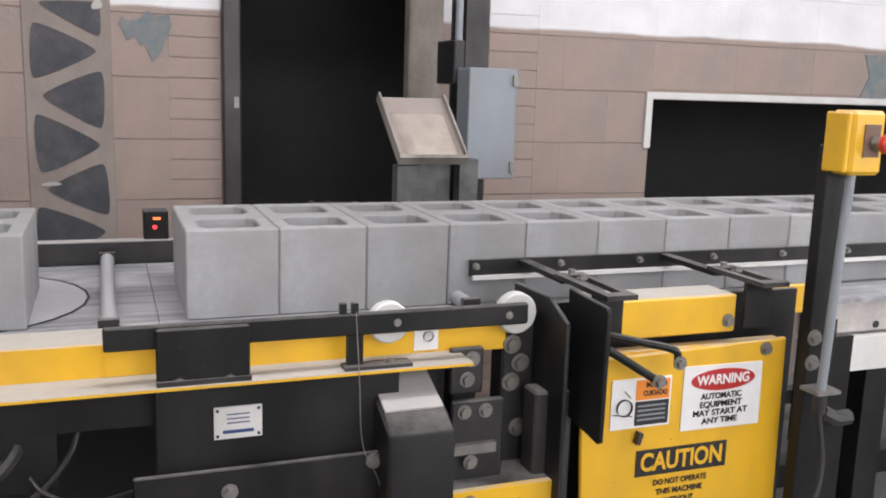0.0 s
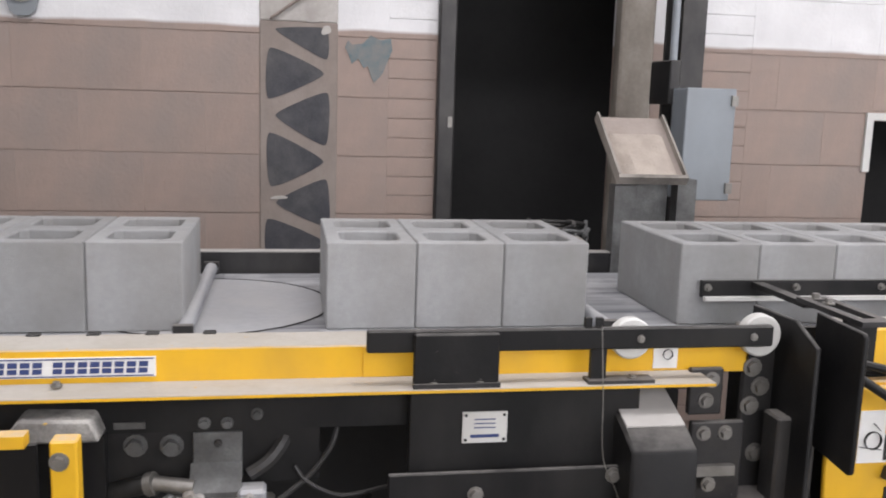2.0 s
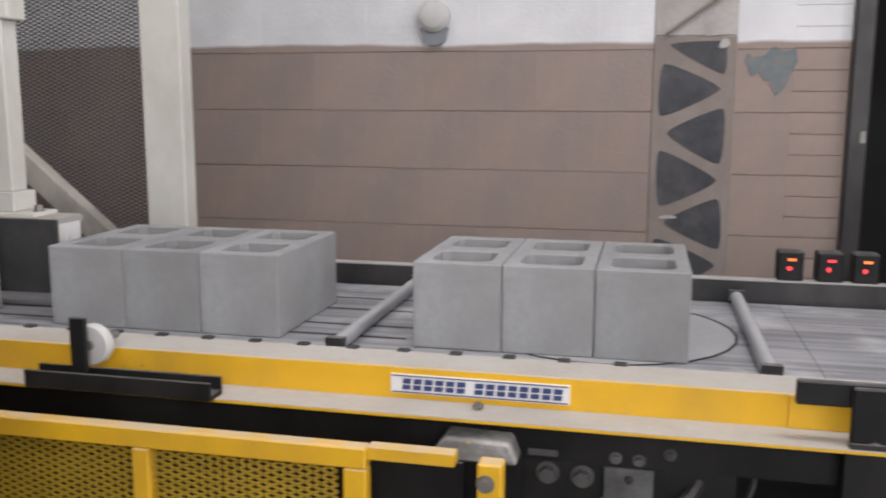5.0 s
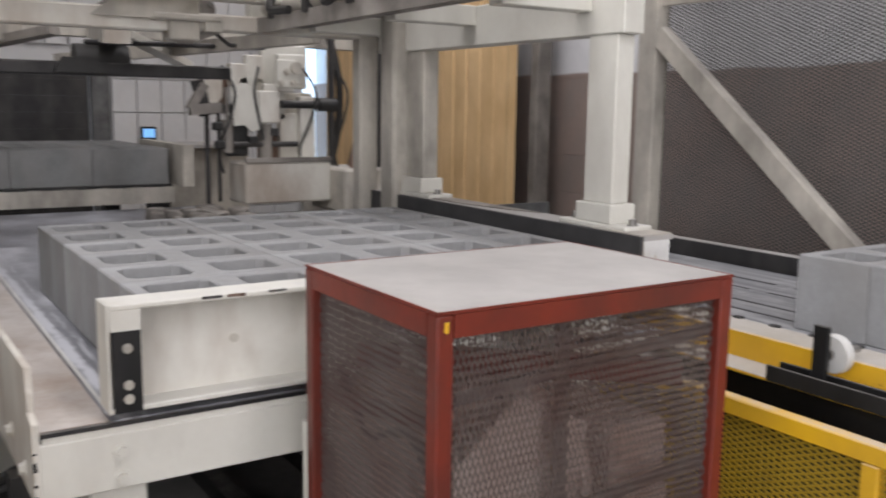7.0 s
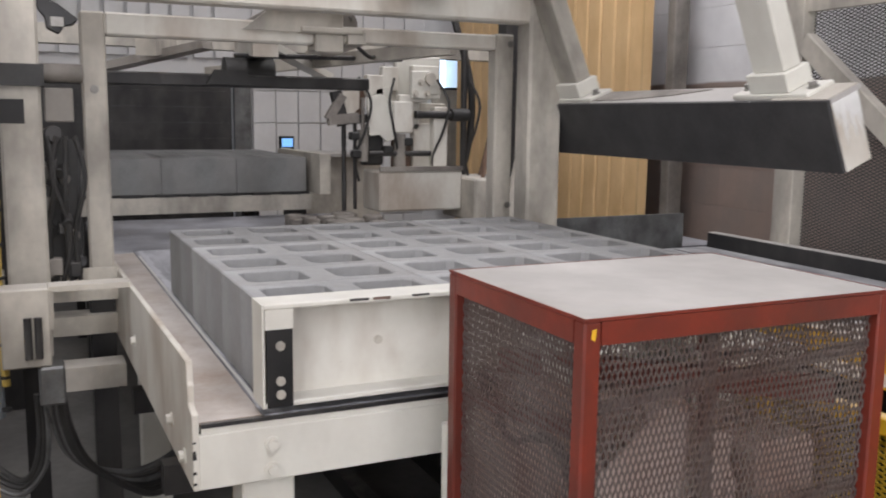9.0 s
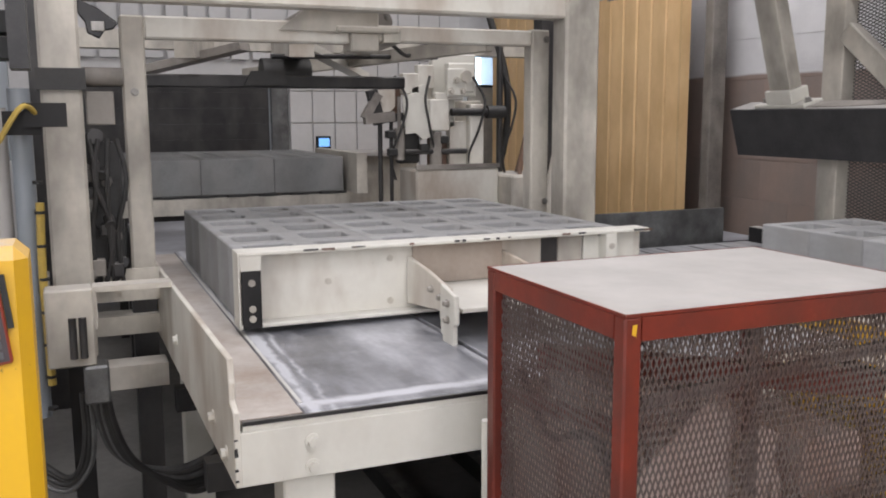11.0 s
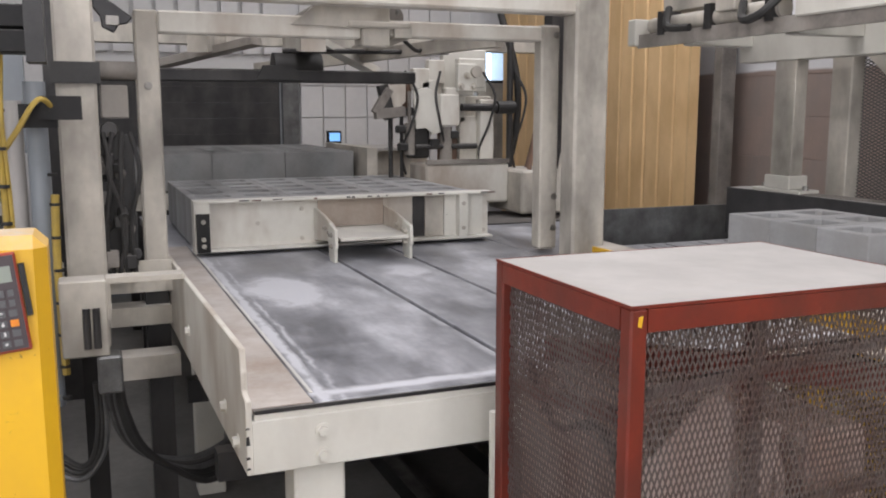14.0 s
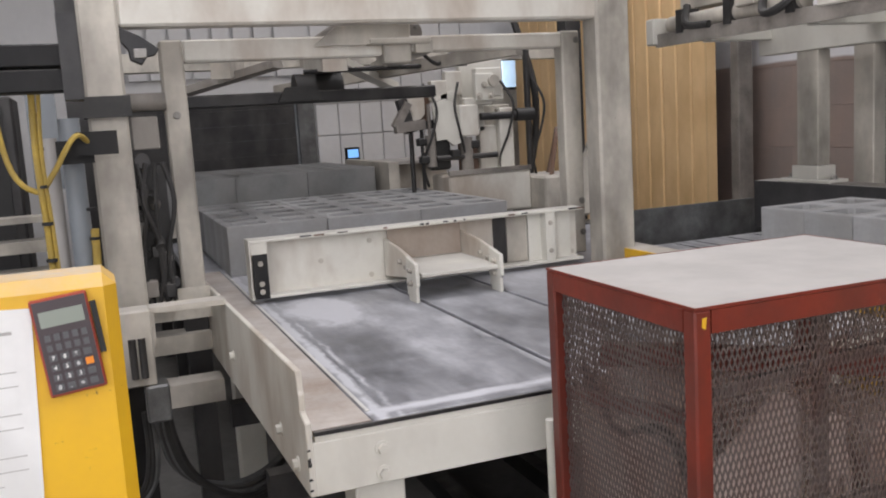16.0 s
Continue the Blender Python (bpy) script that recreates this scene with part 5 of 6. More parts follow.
part("drum", Form().rod((-3.3, -0.95, 1.60), (-3.3, -0.75, 1.60), 0.06, 18), "hose", top)

# second layer of blocks stands on the cuber's lift
lift = thing("lift_platform", (-5.2, -0.9, 0), "grimy cream lift platform with a dark lip", "lift")
part("apron", Form().box(-4.47, -4.43, -1.47, -0.25, 0.905, 0.99), "grime", lift)
part("deck", Form().box(-5.75, -4.47, -1.47, -0.25, 0.965, 1.003), "dark", lift)
for k in range(7):
    part("comb", Form().box(-4.462, -4.428, -1.43 + 0.17 * k, -1.33 + 0.17 * k, 0.992, 1.004), "hose", lift)
for x in (-5.7, -4.57):
    for y in (-1.45, -0.37):
        part("column", Form().box(x, x + 0.1, y, y + 0.1, 0, 0.965), "dark", lift)
part("bridge", Form().box(-4.43, -3.25, -1.44, -0.1, 0.84, 0.878), "plate", lift)
part("side_wall", Form().box(-5.2, -4.3, -0.24, -0.18, 1.0, 1.22), "grime", lift)

# clamp mechanism of the cuber
mech = thing("clamp_unit", (-4.0, 0.15, 0.9), "dusty cream clamp unit with rods and air cylinders", "clamp unit")
for x, y0, y1, z0, z1 in ((-3.92, -0.09, 0.055, 1.32, 1.60), (-3.95, 0.07, 0.32, 1.52, 1.74), (-3.86, 0.12, 0.27, 1.54, 1.69), (-3.88, 0.055, 0.17, 1.36, 1.52), (-3.95, 0.17, 0.35, 1.15, 1.50)):
    part("clamp_plate", Form().box(x - 0.05, x, y0, y1, z0, z1), "grime" if y0 in (0.17, -0.09) else "cream", mech, bevel=0.006)
part("slant_plate", Form().slab(((-0.07, 1.56), (0.0, 1.58), (0.055, 1.33), (-0.02, 1.30)), "x", -3.90, -3.88), "cream", mech)
part("rod", Form().rod((-3.84, 0.13, 1.44), (-3.84, 0.42, 1.44), 0.02), "dark", mech)
part("collar", Form().rod((-3.84, 0.33, 1.44), (-3.84, 0.43, 1.44), 0.034), "hose", mech)
part("knob", Form().rod((-3.86, 0.20, 1.62), (-3.80, 0.20, 1.62), 0.03), "grime", mech)
part("motor", Form().box(-3.95, -3.88, -0.14, -0.03, 1.18, 1.35), "hose", mech, bevel=0.01)
part("guide_rod", Form().rod((-3.95, -0.22, 0.9), (-3.95, -0.22, 1.5), 0.012), "dark", mech)
part("guide_rod", Form().rod((-3.95, -0.16, 0.95), (-3.95, -0.16, 1.4), 0.010), "dark", mech)
part("guide_rod", Form().rod((-3.95, 0.46, 1.05), (-3.95, 0.46, 1.85), 0.018), "dark", mech)
part("arm", Form().bar((-3.9, -0.28, 1.55), (-3.9, -0.24, 1.38), 0.05, 0.05), "dark", mech)
part("arm", Form().bar((-3.9, -0.27, 1.40), (-3.9, -0.10, 1.42), 0.05, 0.04), "dark", mech)
part("arm_plate", Form().slab(((-0.22, 1.56), (-0.10, 1.58), (-0.12, 1.42), (-0.20, 1.42)), "x", -3.96, -3.94), "rust", mech)
part("fan_plate", Form().slab(((-0.135, 1.52), (-0.06, 1.54), (0.0, 1.50), (0.02, 1.315), (-0.03, 1.30), (-0.065, 1.335), (-0.12, 1.33)), "x", -3.85, -3.838), "cream", mech, "pale scuffed fan-shaped plate", bevel=0.002)
part("upper_plate", Form().box(-3.93, -3.88, -0.12, -0.03, 1.53, 1.635).box(-3.95, -3.9, -0.03, 0.06, 1.56, 1.68), "scuffed", mech, bevel=0.004)
part("clamp_body", Form().box(-3.9, -3.83, 0.005, 0.115, 1.345, 1.505).box(-3.88, -3.84, 0.04, 0.20, 1.50, 1.54), "scuffed", mech, bevel=0.006)
part("bolt_plate", Form().box(-3.86, -3.82, 0.10, 0.205, 1.52, 1.66), "cream", mech, bevel=0.004)
hexbolts("bolt", [(-3.82, 0.15, 1.60), (-3.82, 0.12, 1.545), (-3.82, 0.185, 1.545)], mech, 0.014, "x", 0.02, "grime")
part("column", Form().box(-3.90, -3.84, 0.235, 0.315, 1.05, 1.48).box(-3.93, -3.88, 0.135, 0.235, 1.15, 1.395), "scuffed", mech, bevel=0.005)
part("cylinder", Form().rod((-3.87, -0.145, 1.20), (-3.87, -0.145, 1.36), 0.028, 14).rod((-3.87, -0.145, 1.36), (-3.87, -0.145, 1.52), 0.010, 10), "soot", mech)
part("cylinder", Form().rod((-3.86, 0.05, 1.17), (-3.86, 0.05, 1.34), 0.032, 14), "soot", mech)
part("elbow", Form().bar((-3.88, -0.325, 1.41), (-3.88, -0.25, 1.53), 0.04, 0.04).bar((-3.88, -0.325, 1.405), (-3.88, -0.17, 1.42), 0.05, 0.05), "soot", mech)
part("bracket", Form().slab(((-0.25, 1.55), (-0.15, 1.56), (-0.15, 1.47), (-0.19, 1.43), (-0.24, 1.44)), "x", -3.93, -3.91), "scuffed", mech)
part("cross_tube", Form().rod((-3.85, -0.12, 1.24), (-3.85, 0.22, 1.24), 0.014), "dark", mech)
for y, z in ((-0.20, 1.33), (-0.19, 1.24), (-0.02, 1.26), (0.09, 1.30)):
    part("fitting", Form().box(-3.87, -3.83, y - 0.025, y + 0.025, z - 0.02, z + 0.02), "hose", mech, bevel=0.006)
for y, b in ((-0.17, 0.05), (0.02, -0.04), (0.26, 0.05), (0.45, 0.04)):
    part("air_line", Form().hose(((-3.86, y, 1.62), (-3.82, y + b, 1.50), (-3.82, y + b * 0.4, 1.36), (-3.85, y - b * 0.5, 1.22), (-3.86, y, 1.10)), 0.007), "hose", mech)
part("drip_edge", Form().box(-3.76, -3.744, -0.10, 0.36, 1.155, 1.178), "soot", mech)
part("rust_plate", Form().box(-3.93, -3.9, 0.03, 0.13, 1.15, 1.31), "rust", mech)
part("base", Form().box(-4.0, -3.75, -0.10, 0.36, 0.95, 1.155), "scuffed", mech, bevel=0.01)
part("base", Form().box(-4.0, -3.6, 0.36, 0.62, 0.90, 1.12), "grime", mech, bevel=0.01)
pile = random.Random(7)
for k in range(22):
    x, y, s = pile.uniform(-3.95, -3.55), pile.uniform(-0.5, -0.1), pile.uniform(0.03, 0.07)
    part("rubble", Form().slab([(x + s * c * pile.uniform(0.7, 1.2), y + s * d * pile.uniform(0.7, 1.2)) for c, d in ((1, 0), (0.5, 0.8), (-0.5, 0.8), (-1, 0), (-0.4, -0.9), (0.6, -0.8))], "z", 0.879, 0.885 + s * 0.9), "soot", mech, bevel=0.008)
part("side_shield", Form().slab(((0.50, 0.92), (0.70, 0.92), (0.72, 1.16), (0.66, 1.32), (0.61, 1.36), (0.55, 1.20)), "x", -3.55, -3.53), "grime", mech)
part("shield_top", Form().slab(((0.565, 1.25), (0.60, 1.20), (0.655, 1.45), (0.665, 1.82), (0.61, 1.82), (0.60, 1.5)), "x", -3.525, -3.515), "dark", mech)
part("stand", Form().box(-3.95, -3.45, -0.1, 0.6, 0.0, 0.88), "dark", mech)
part("hose", Form().hose(((-3.7, 0.45, 1.1), (-3.75, 0.52, 1.35), (-3.85, 0.55, 1.25), (-3.9, 0.52, 1.05)), 0.012), "rust", mech)
part("hose", Form().hose(((-4.0, 0.42, 1.95), (-3.95, 0.50, 1.6), (-4.0, 0.52, 1.3), (-4.0, 0.45, 1.05)), 0.02), "hose", mech)
scr = thing("operator_screen", (-5.7, -0.05, 1.2), "small glowing blue operator screen on a stand", "screen")
part("case", Form().box(-5.76, -5.71, -0.088, 0.010, 1.19, 1.282), "black", scr, bevel=0.004)
part("display", Form().box(-5.71, -5.707, -0.078, -0.002, 1.21, 1.268), "screen", scr)
part("stalk", Form().box(-5.76, -5.72, -0.06, -0.02, 0.0, 1.19), "dark", scr)
desk = thing("operator_desk", (-5.2, 0.1, 0), "pale ledge of the operator station", "desk")
part("top", Form().box(-5.5, -5.0, -0.16, 0.42, 1.17, 1.19), "lid", desk)
part("body", Form().box(-5.45, -5.05, -0.1, 0.4, 0, 1.17), "grime", desk)

# ---- overhead sweep pusher ----
KY, KZ = -0.131, 1.125
sweep = thing("sweep_pusher", (-1.785, KY, KZ), "black sweep bar on cream arms hanging over the conveyor", "pusher")
part("bar_face", Form().box(-2.52, -1.12, KY, KY + 0.012, KZ - 0.19, KZ), "slate", sweep, bevel=0.002)
part("bar_top", Form().box(-2.52, -1.12, KY + 0.012, KY + 0.115, KZ - 0.012, KZ), "lid", sweep, "dust-covered top flange")
drip = random.Random(4)
for k in range(14):
    y = KY + 0.014 + 0.0062 * k
    part("dust_run", Form().slab(((y, KZ - 0.012), (y + 0.006, KZ - 0.012), (y + 0.004, KZ - 0.03 - drip.uniform(0.0, 0.11)), (y + 0.001, KZ - 0.03 - drip.uniform(0.0, 0.06))), "x", -1.121, -1.1185), "paper", sweep)
part("dust_crust", Form().box(-1.30, -1.122, KY + 0.004, KY + 0.112, KZ, KZ + 0.004), "flange", sweep, "caked white dust", bevel=0.001)
part("oil_smear", Form().slab(((-2.40, KY + 0.02), (-1.95, KY + 0.03), (-1.75, KY + 0.06), (-1.62, KY + 0.10), (-2.1, KY + 0.105), (-2.40, KY + 0.09)), "z", KZ + 0.0005, KZ + 0.003), "soot", sweep, "dark greasy smear")
part("bar_end", Form().box(-1.132, -1.121, KY + 0.012, KY + 0.10, KZ - 0.19, KZ - 0.012), "scuffed", sweep)
part("bar_end", Form().box(-2.52, -2.508, KY + 0.012, KY + 0.115, KZ - 0.19, KZ - 0.012), "cream", sweep)
for x in (-1.32, -2.26):
    part("foot_plate", Form().box(x - 0.13, x + 0.13, KY + 0.015, KY + 0.112, KZ, KZ + 0.014), "cream", sweep, bevel=0.003)
    part("socket", Form().box(x - 0.068, x + 0.068, KY + 0.02, KY + 0.11, KZ + 0.014, KZ + 0.065), "cream", sweep, bevel=0.003)
    part("arm", Form().box(x - 0.055, x + 0.055, KY + 0.035, KY + 0.095, KZ + 0.065, KZ + 0.50), "cream" if x > -2 else "grime", sweep, bevel=0.003)
    hexbolts("bolt", [(x - 0.11, KY + 0.06, KZ + 0.014), (x + 0.11, KY + 0.06, KZ + 0.014)], sweep, 0.012, "z", 0.016)
part("yoke", Form().box(-2.52, -1.24, KY + 0.03, KY + 0.10, KZ + 0.50, KZ + 0.62), "cream", sweep, bevel=0.003)
part("carriage_plate", Form().box(-2.56, -1.30, KY - 0.42, KY - 0.26, KZ + 0.575, KZ + 0.59), "soot", sweep)
for x in (-2.50, -1.95, -1.42):
    part("outrigger", Form().box(x, x + 0.06, KY - 0.26, KY + 0.03, KZ + 0.56, KZ + 0.62), "cream", sweep, bevel=0.003)
part("carriage_lip", Form().box(-2.56, -1.30, KY - 0.432, KY - 0.42, KZ + 0.55, KZ + 0.60), "soot", sweep)
part("end_block", Form().box(-2.60, -2.55, KY - 0.45, KY - 0.36, KZ + 0.56, KZ + 0.66), "cream", sweep, bevel=0.004)
part("cylinder", Form().rod((-2.5, KY - 0.40, KZ + 0.63), (-1.80, KY - 0.40, KZ + 0.63), 0.03), "grime", sweep)
for x in (-2.42, -2.15, -1.85):
    part("clamp", Form().box(x, x + 0.035, KY - 0.44, KY - 0.36, KZ + 0.59, KZ + 0.675), "dark", sweep)
part("gear_box", Form().box(-1.72, -1.30, KY - 0.44, KY - 0.22, KZ + 0.592, KZ + 0.74), "cream", sweep, bevel=0.005)
part("port", Form().rod((-1.53, KY - 0.44, KZ + 0.665), (-1.53, KY - 0.446, KZ + 0.665), 0.04, 20), "lid", sweep)
part("upper_beam", Form().box(-2.5, -1.72, KY - 0.36, KY - 0.28, KZ + 0.68, KZ + 0.76), "grime", sweep, bevel=0.004)
part("hose", Form().hose(((-1.95, KY - 0.44, KZ + 0.66), (-1.90, KY - 0.48, KZ + 0.60), (-1.82, KY - 0.48, KZ + 0.61), (-1.78, KY - 0.43, KZ + 0.67)), 0.014), "hose", sweep)
part("hose", Form().hose(((-2.35, KY - 0.44, KZ + 0.68), (-2.30, KY - 0.48, KZ + 0.61), (-2.2, KY - 0.46, KZ + 0.60)), 0.014), "hose", sweep)
part("valve", Form().box(-2.08, -1.98, KY - 0.45, KY - 0.38, KZ + 0.64, KZ + 0.70), "grime", sweep, bevel=0.004)
runway = thing("carriage_runway", (-2.0, 0.9, 2.2), "cream runway beams above the conveyor", "beam")
for x in (-2.75, -1.15):
    part("beam", Form().box(x, x + 0.1, -0.8, 1.8, 2.2, 2.3), "grime", runway)

# mesh guard fence behind the conveyor
fence = thing("mesh_fence", (-1.65, 1.05, 0), "galvanized mesh guard fence with a diagonal brace", "fence")
for x0, x1 in ((-2.24, -2.14), (-1.085, -0.95)):
    part("post", Form().box(x0, x1, 1.0, 1.07, 0, 2.6), "cream" if x0 > -2 else "grime", fence, bevel=0.004)
part("brace", Form().bar((-2.14, 1.02, 1.73), (-1.13, 1.02, 0.89), 0.05, 0.078), "grime", fence, bevel=0.004)
part("top_rail", Form().box(-2.14, -1.085, 1.02, 1.05, 1.84, 1.88), "grime", fence)
part("mesh", Form().lattice("y", 1.06, -2.14, -1.085, 0.6, 1.84, 0.030, 0.013, 0.0036, 0.003), "gmesh", fence)
part("mesh", Form().lattice("y", 1.06, -2.14, -1.085, 1.88, 2.6, 0.030, 0.013, 0.0036, 0.003), "gmesh", fence)

# pine boards against the wall
boards = thing("board_wall", (-4.7, 1.5, 0), "yellow pine tongue-and-groove board partition", "partition")
for k in range(17):
    x = -3.74 - 0.142 * (k + 1)
    part("board", Form().box(x + 0.009, x + 0.142, 1.47 + 0.0015 * (k * 7 % 3), 1.495, 0.0, 2.7), "wood", boards, bevel=0.008)
part("backing", Form().box(-6.15, -3.745, 1.496, 1.51, 0, 2.7), "rust", boards, "dark brown backing seen in the joints")
part("edge_trim", Form().box(-3.74, -3.72, 1.462, 1.52, 0, 2.7), "wood", boards)
solo("grey_post", Form().box(-3.70, -3.63, 1.60, 1.70, 0, 4.5), "soot", "dark grey steel wall post", "post", at=(-3.57, 1.6, 0), bevel=0.004)

# ---- red mesh cage ----
CX0, CX1, CY0, CY1, CZ = -0.965, -0.535, -1.03, -0.435, 1.158
cage = thing("mesh_cage", (-0.75, -0.73, 0), "red angle-iron cage with expanded mesh and a pale sheet top", "cage")
t = 0.028
for x in (CX0, CX1 - t):
    for y in (CY0, CY1 - t):
        part("corner_post", Form().box(x, x + t, y, y + t, 0, CZ - 0.002), "red", cage, bevel=0.003)
for y in (CY0, CY1 - 0.006):
    part("top_rail", Form().box(CX0 + t, CX1 - t, y, y + 0.006, CZ - 0.036, CZ - 0.003), "red", cage)
for x in (CX0, CX1 - 0.006):
    part("top_rail", Form().box(x, x + 0.006, CY0 + t, CY1 - t, CZ - 0.036, CZ - 0.003), "red", cage)
for x in (CX0, CX1 - 0.003):
    part("rim", Form().box(x, x + 0.003, CY0, CY1, CZ - 0.002, CZ + 0.0025), "red", cage)
for y in (CY0, CY1 - 0.003):
    part("rim", Form().box(CX0 + 0.003, CX1 - 0.003, y, y + 0.003, CZ - 0.002, CZ + 0.0025), "red", cage)
part("lid", Form().box(CX0 + 0.004, CX1 - 0.004, CY0 + 0.004, CY1 - 0.004, CZ - 0.0015, CZ + 0.002), "lid", cage, "pale dusty sheet top")
part("mesh", Form().lattice("x", CX1 - 0.016, CY0 + 0.02, CY1 - 0.02, 0.45, CZ - 0.036, 0.0098, 0.026, 0.0020, 0.0022), "redmesh", cage)
part("mesh", Form().lattice("y", CY0 + 0.016, CX0 + 0.02, CX1 - 0.02, 0.45, CZ - 0.036, 0.0098, 0.026, 0.0020, 0.0022), "redmesh", cage)
part("mesh", Form().lattice("x", CX0 + 0.016, CY0 + 0.02, CY1 - 0.02, 0.45, CZ - 0.036, 0.0098, 0.026, 0.0013, 0.002), "redmesh", cage)
part("mesh", Form().lattice("y", CY1 - 0.016, CX0 + 0.02, CX1 - 0.02, 0.45, CZ - 0.036, 0.0098, 0.026, 0.0013, 0.002), "redmesh", cage)
part("paint_chip", Form().slab(((CY0 + 0.011, CZ - 0.026), (CY0 + 0.017, CZ - 0.029), (CY0 + 0.019, CZ - 0.012), (CY0 + 0.012, CZ - 0.013)), "x", CX1 - 0.002, CX1 + 0.001), "yellow", cage)
part("stay", Form().bar((CX0 + 0.02, CY0 + 0.03, 0.93), (CX1 - 0.03, CY0 + 0.03, 0.985), 0.02, 0.02), "red", cage)
for z in (1.035, 0.80):
    part("mesh_stiffener", Form().bar((CX1 - 0.024, CY0 + 0.03, z - 0.012), (CX1 - 0.024, CY1 - 0.03, z + 0.03), 0.010, 0.018), "redmesh", cage)
part("mesh_stiffener", Form().box(CX1 - 0.03, CX1 - 0.02, -0.80, -0.775, 0.62, CZ - 0.036), "redmesh", cage)
inside = thing("caged_drive", (-0.75, -0.73, 0), "dusty rust-brown drive unit inside the cage", "drive unit")
part("motor", Form().rod((-0.75, -0.94, 0.80), (-0.75, -0.66, 0.80), 0.13, 20).rod((-0.75, -0.96, 0.80), (-0.75, -0.94, 0.80), 0.07, 16), "clay", inside, "pink dust-caked motor")
for k in range(7):
    part("cooling_fin", Form().rod((-0.75, -0.92 + 0.038 * k, 0.80), (-0.75, -0.912 + 0.038 * k, 0.80), 0.143, 20), "clay", inside)
part("gear_case", Form().box(-0.90, -0.60, -0.63, -0.50, 0.52, 0.90).rod((-0.60, -0.565, 0.76), (-0.575, -0.565, 0.76), 0.055, 16), "clay", inside, "pale gear case with a round flange", bevel=0.012)
part("housing", Form().slab(((-0.995, 0.55), (-0.62, 0.55), (-0.62, 0.86), (-0.70, 0.965), (-0.90, 0.985), (-0.995, 0.93)), "x", -0.94, -0.70), "clay", inside, "pale dust-caked housing", bevel=0.02)
part("guard_plate", Form().slab(((-0.96, 0.55), (-0.76, 0.55), (-0.70, 0.93), (-0.84, 1.0), (-0.96, 0.90)), "x", -0.60, -0.592), "clay", inside, "pale dusty guard plate", bevel=0.002)
part("cross_bar", Form().bar((-0.92, -0.95, 1.0), (-0.6, -0.48, 0.98), 0.03, 0.04).bar((-0.6, -0.95, 0.70), (-0.9, -0.5, 0.95), 0.03, 0.03), "red", inside)
part("cable", Form().hose(((-0.92, -0.985, 0.98), (-0.80, -0.99, 0.90), (-0.68, -0.98, 0.93), (-0.60, -0.97, 0.82)), 0.009), "hose", inside)
part("base", Form().box(-0.92, -0.58, -0.98, -0.48, 0, 0.52), "clay", inside)

# ---- yellow console with calculator ----
cons = thing("control_console", (-0.85, -2.0, 0), "worn yellow sheet-metal control console", "console")
part("body", Form().box(-0.86, -0.75, -2.35, -1.758, 0.06, 1.268), "yellow", cons, "yellow body with rounded edges", bevel=0.016)
part("plinth", Form().box(-0.85, -0.765, -2.34, -1.77, 0, 0.06), "black", cons)
part("back_cover", Form().box(-0.878, -0.8605, -2.33, -1.775, 0.10, 1.245), "yellow", cons, bevel=0.004)
calc = thing("calculator", (-0.748, -1.82, 1.12), "red and black pocket calculator on the yellow console", "calculator")
def tilt_y(y, z):
    """The calculator leans a little to one side."""
    a = math.radians(6)
    dy, dz = y + 1.822, z - 1.185
    return -1.822 + dy * math.cos(a) - dz * math.sin(a), 1.185 + dz * math.cos(a) + dy * math.sin(a)
def calc_box(y0, y1, z0, z1, d0, d1):
    return Form().slab([tilt_y(*p) for p in ((y0, z0), (y1, z0), (y1, z1), (y0, z1))], "x", -0.75 + d0, -0.75 + d1)
part("case", calc_box(-1.856, -1.788, 1.122, 1.248, 0.001, 0.010), "calcred", calc, "red rim", bevel=0.002)
part("face", calc_box(-1.853, -1.791, 1.126, 1.245, 0.010, 0.0115), "calc", calc)
part("display", calc_box(-1.848, -1.796, 1.212, 1.232, 0.0115, 0.0125), "lcd", calc)
part("side_cover", calc_box(-1.787, -1.780, 1.165, 1.232, 0.001, 0.007), "ink", calc)
for r in range(6):
    for c in range(5 if r > 3 else 4):
        n = 5 if r > 3 else 4
        w = 0.054 / n
        y = -1.849 + c * w
        z = 1.130 + r * 0.0128
        part("key", calc_box(y + 0.002, y + w - 0.002, z, z + 0.0085, 0.0115, 0.0135), "orange" if (r, c) == (2, 3) else "key", calc)
        if r < 4 and c < 3:
            py, pz = tilt_y(y + w / 2, z + 0.0042)
            lettering("digit", ("0.=", "123", "456", "789")[r][c], "paper", calc, -0.7363, py, pz, 0.007, facing=90)
sheet = thing("paper_sheet", (-0.749, -1.92, 1.1), "white printed paper sheet taped to the console", "paper")
part("page", Form().slab([(-2.06, 0.975), (-1.872, 0.99), (-1.860, 1.235), (-2.06, 1.245)], "x", -0.749, -0.7475), "paper", sheet)
for k in range(11):
    z = 1.205 - 0.018 * k - (0.012 if k else 0)
    part("text_bar", Form().box(-0.7475, -0.7471, -2.05, -1.885 - (0.03 if k % 3 == 1 else 0.0), z, z + (0.004 if k == 0 else 0.0012)), "lid", sheet)

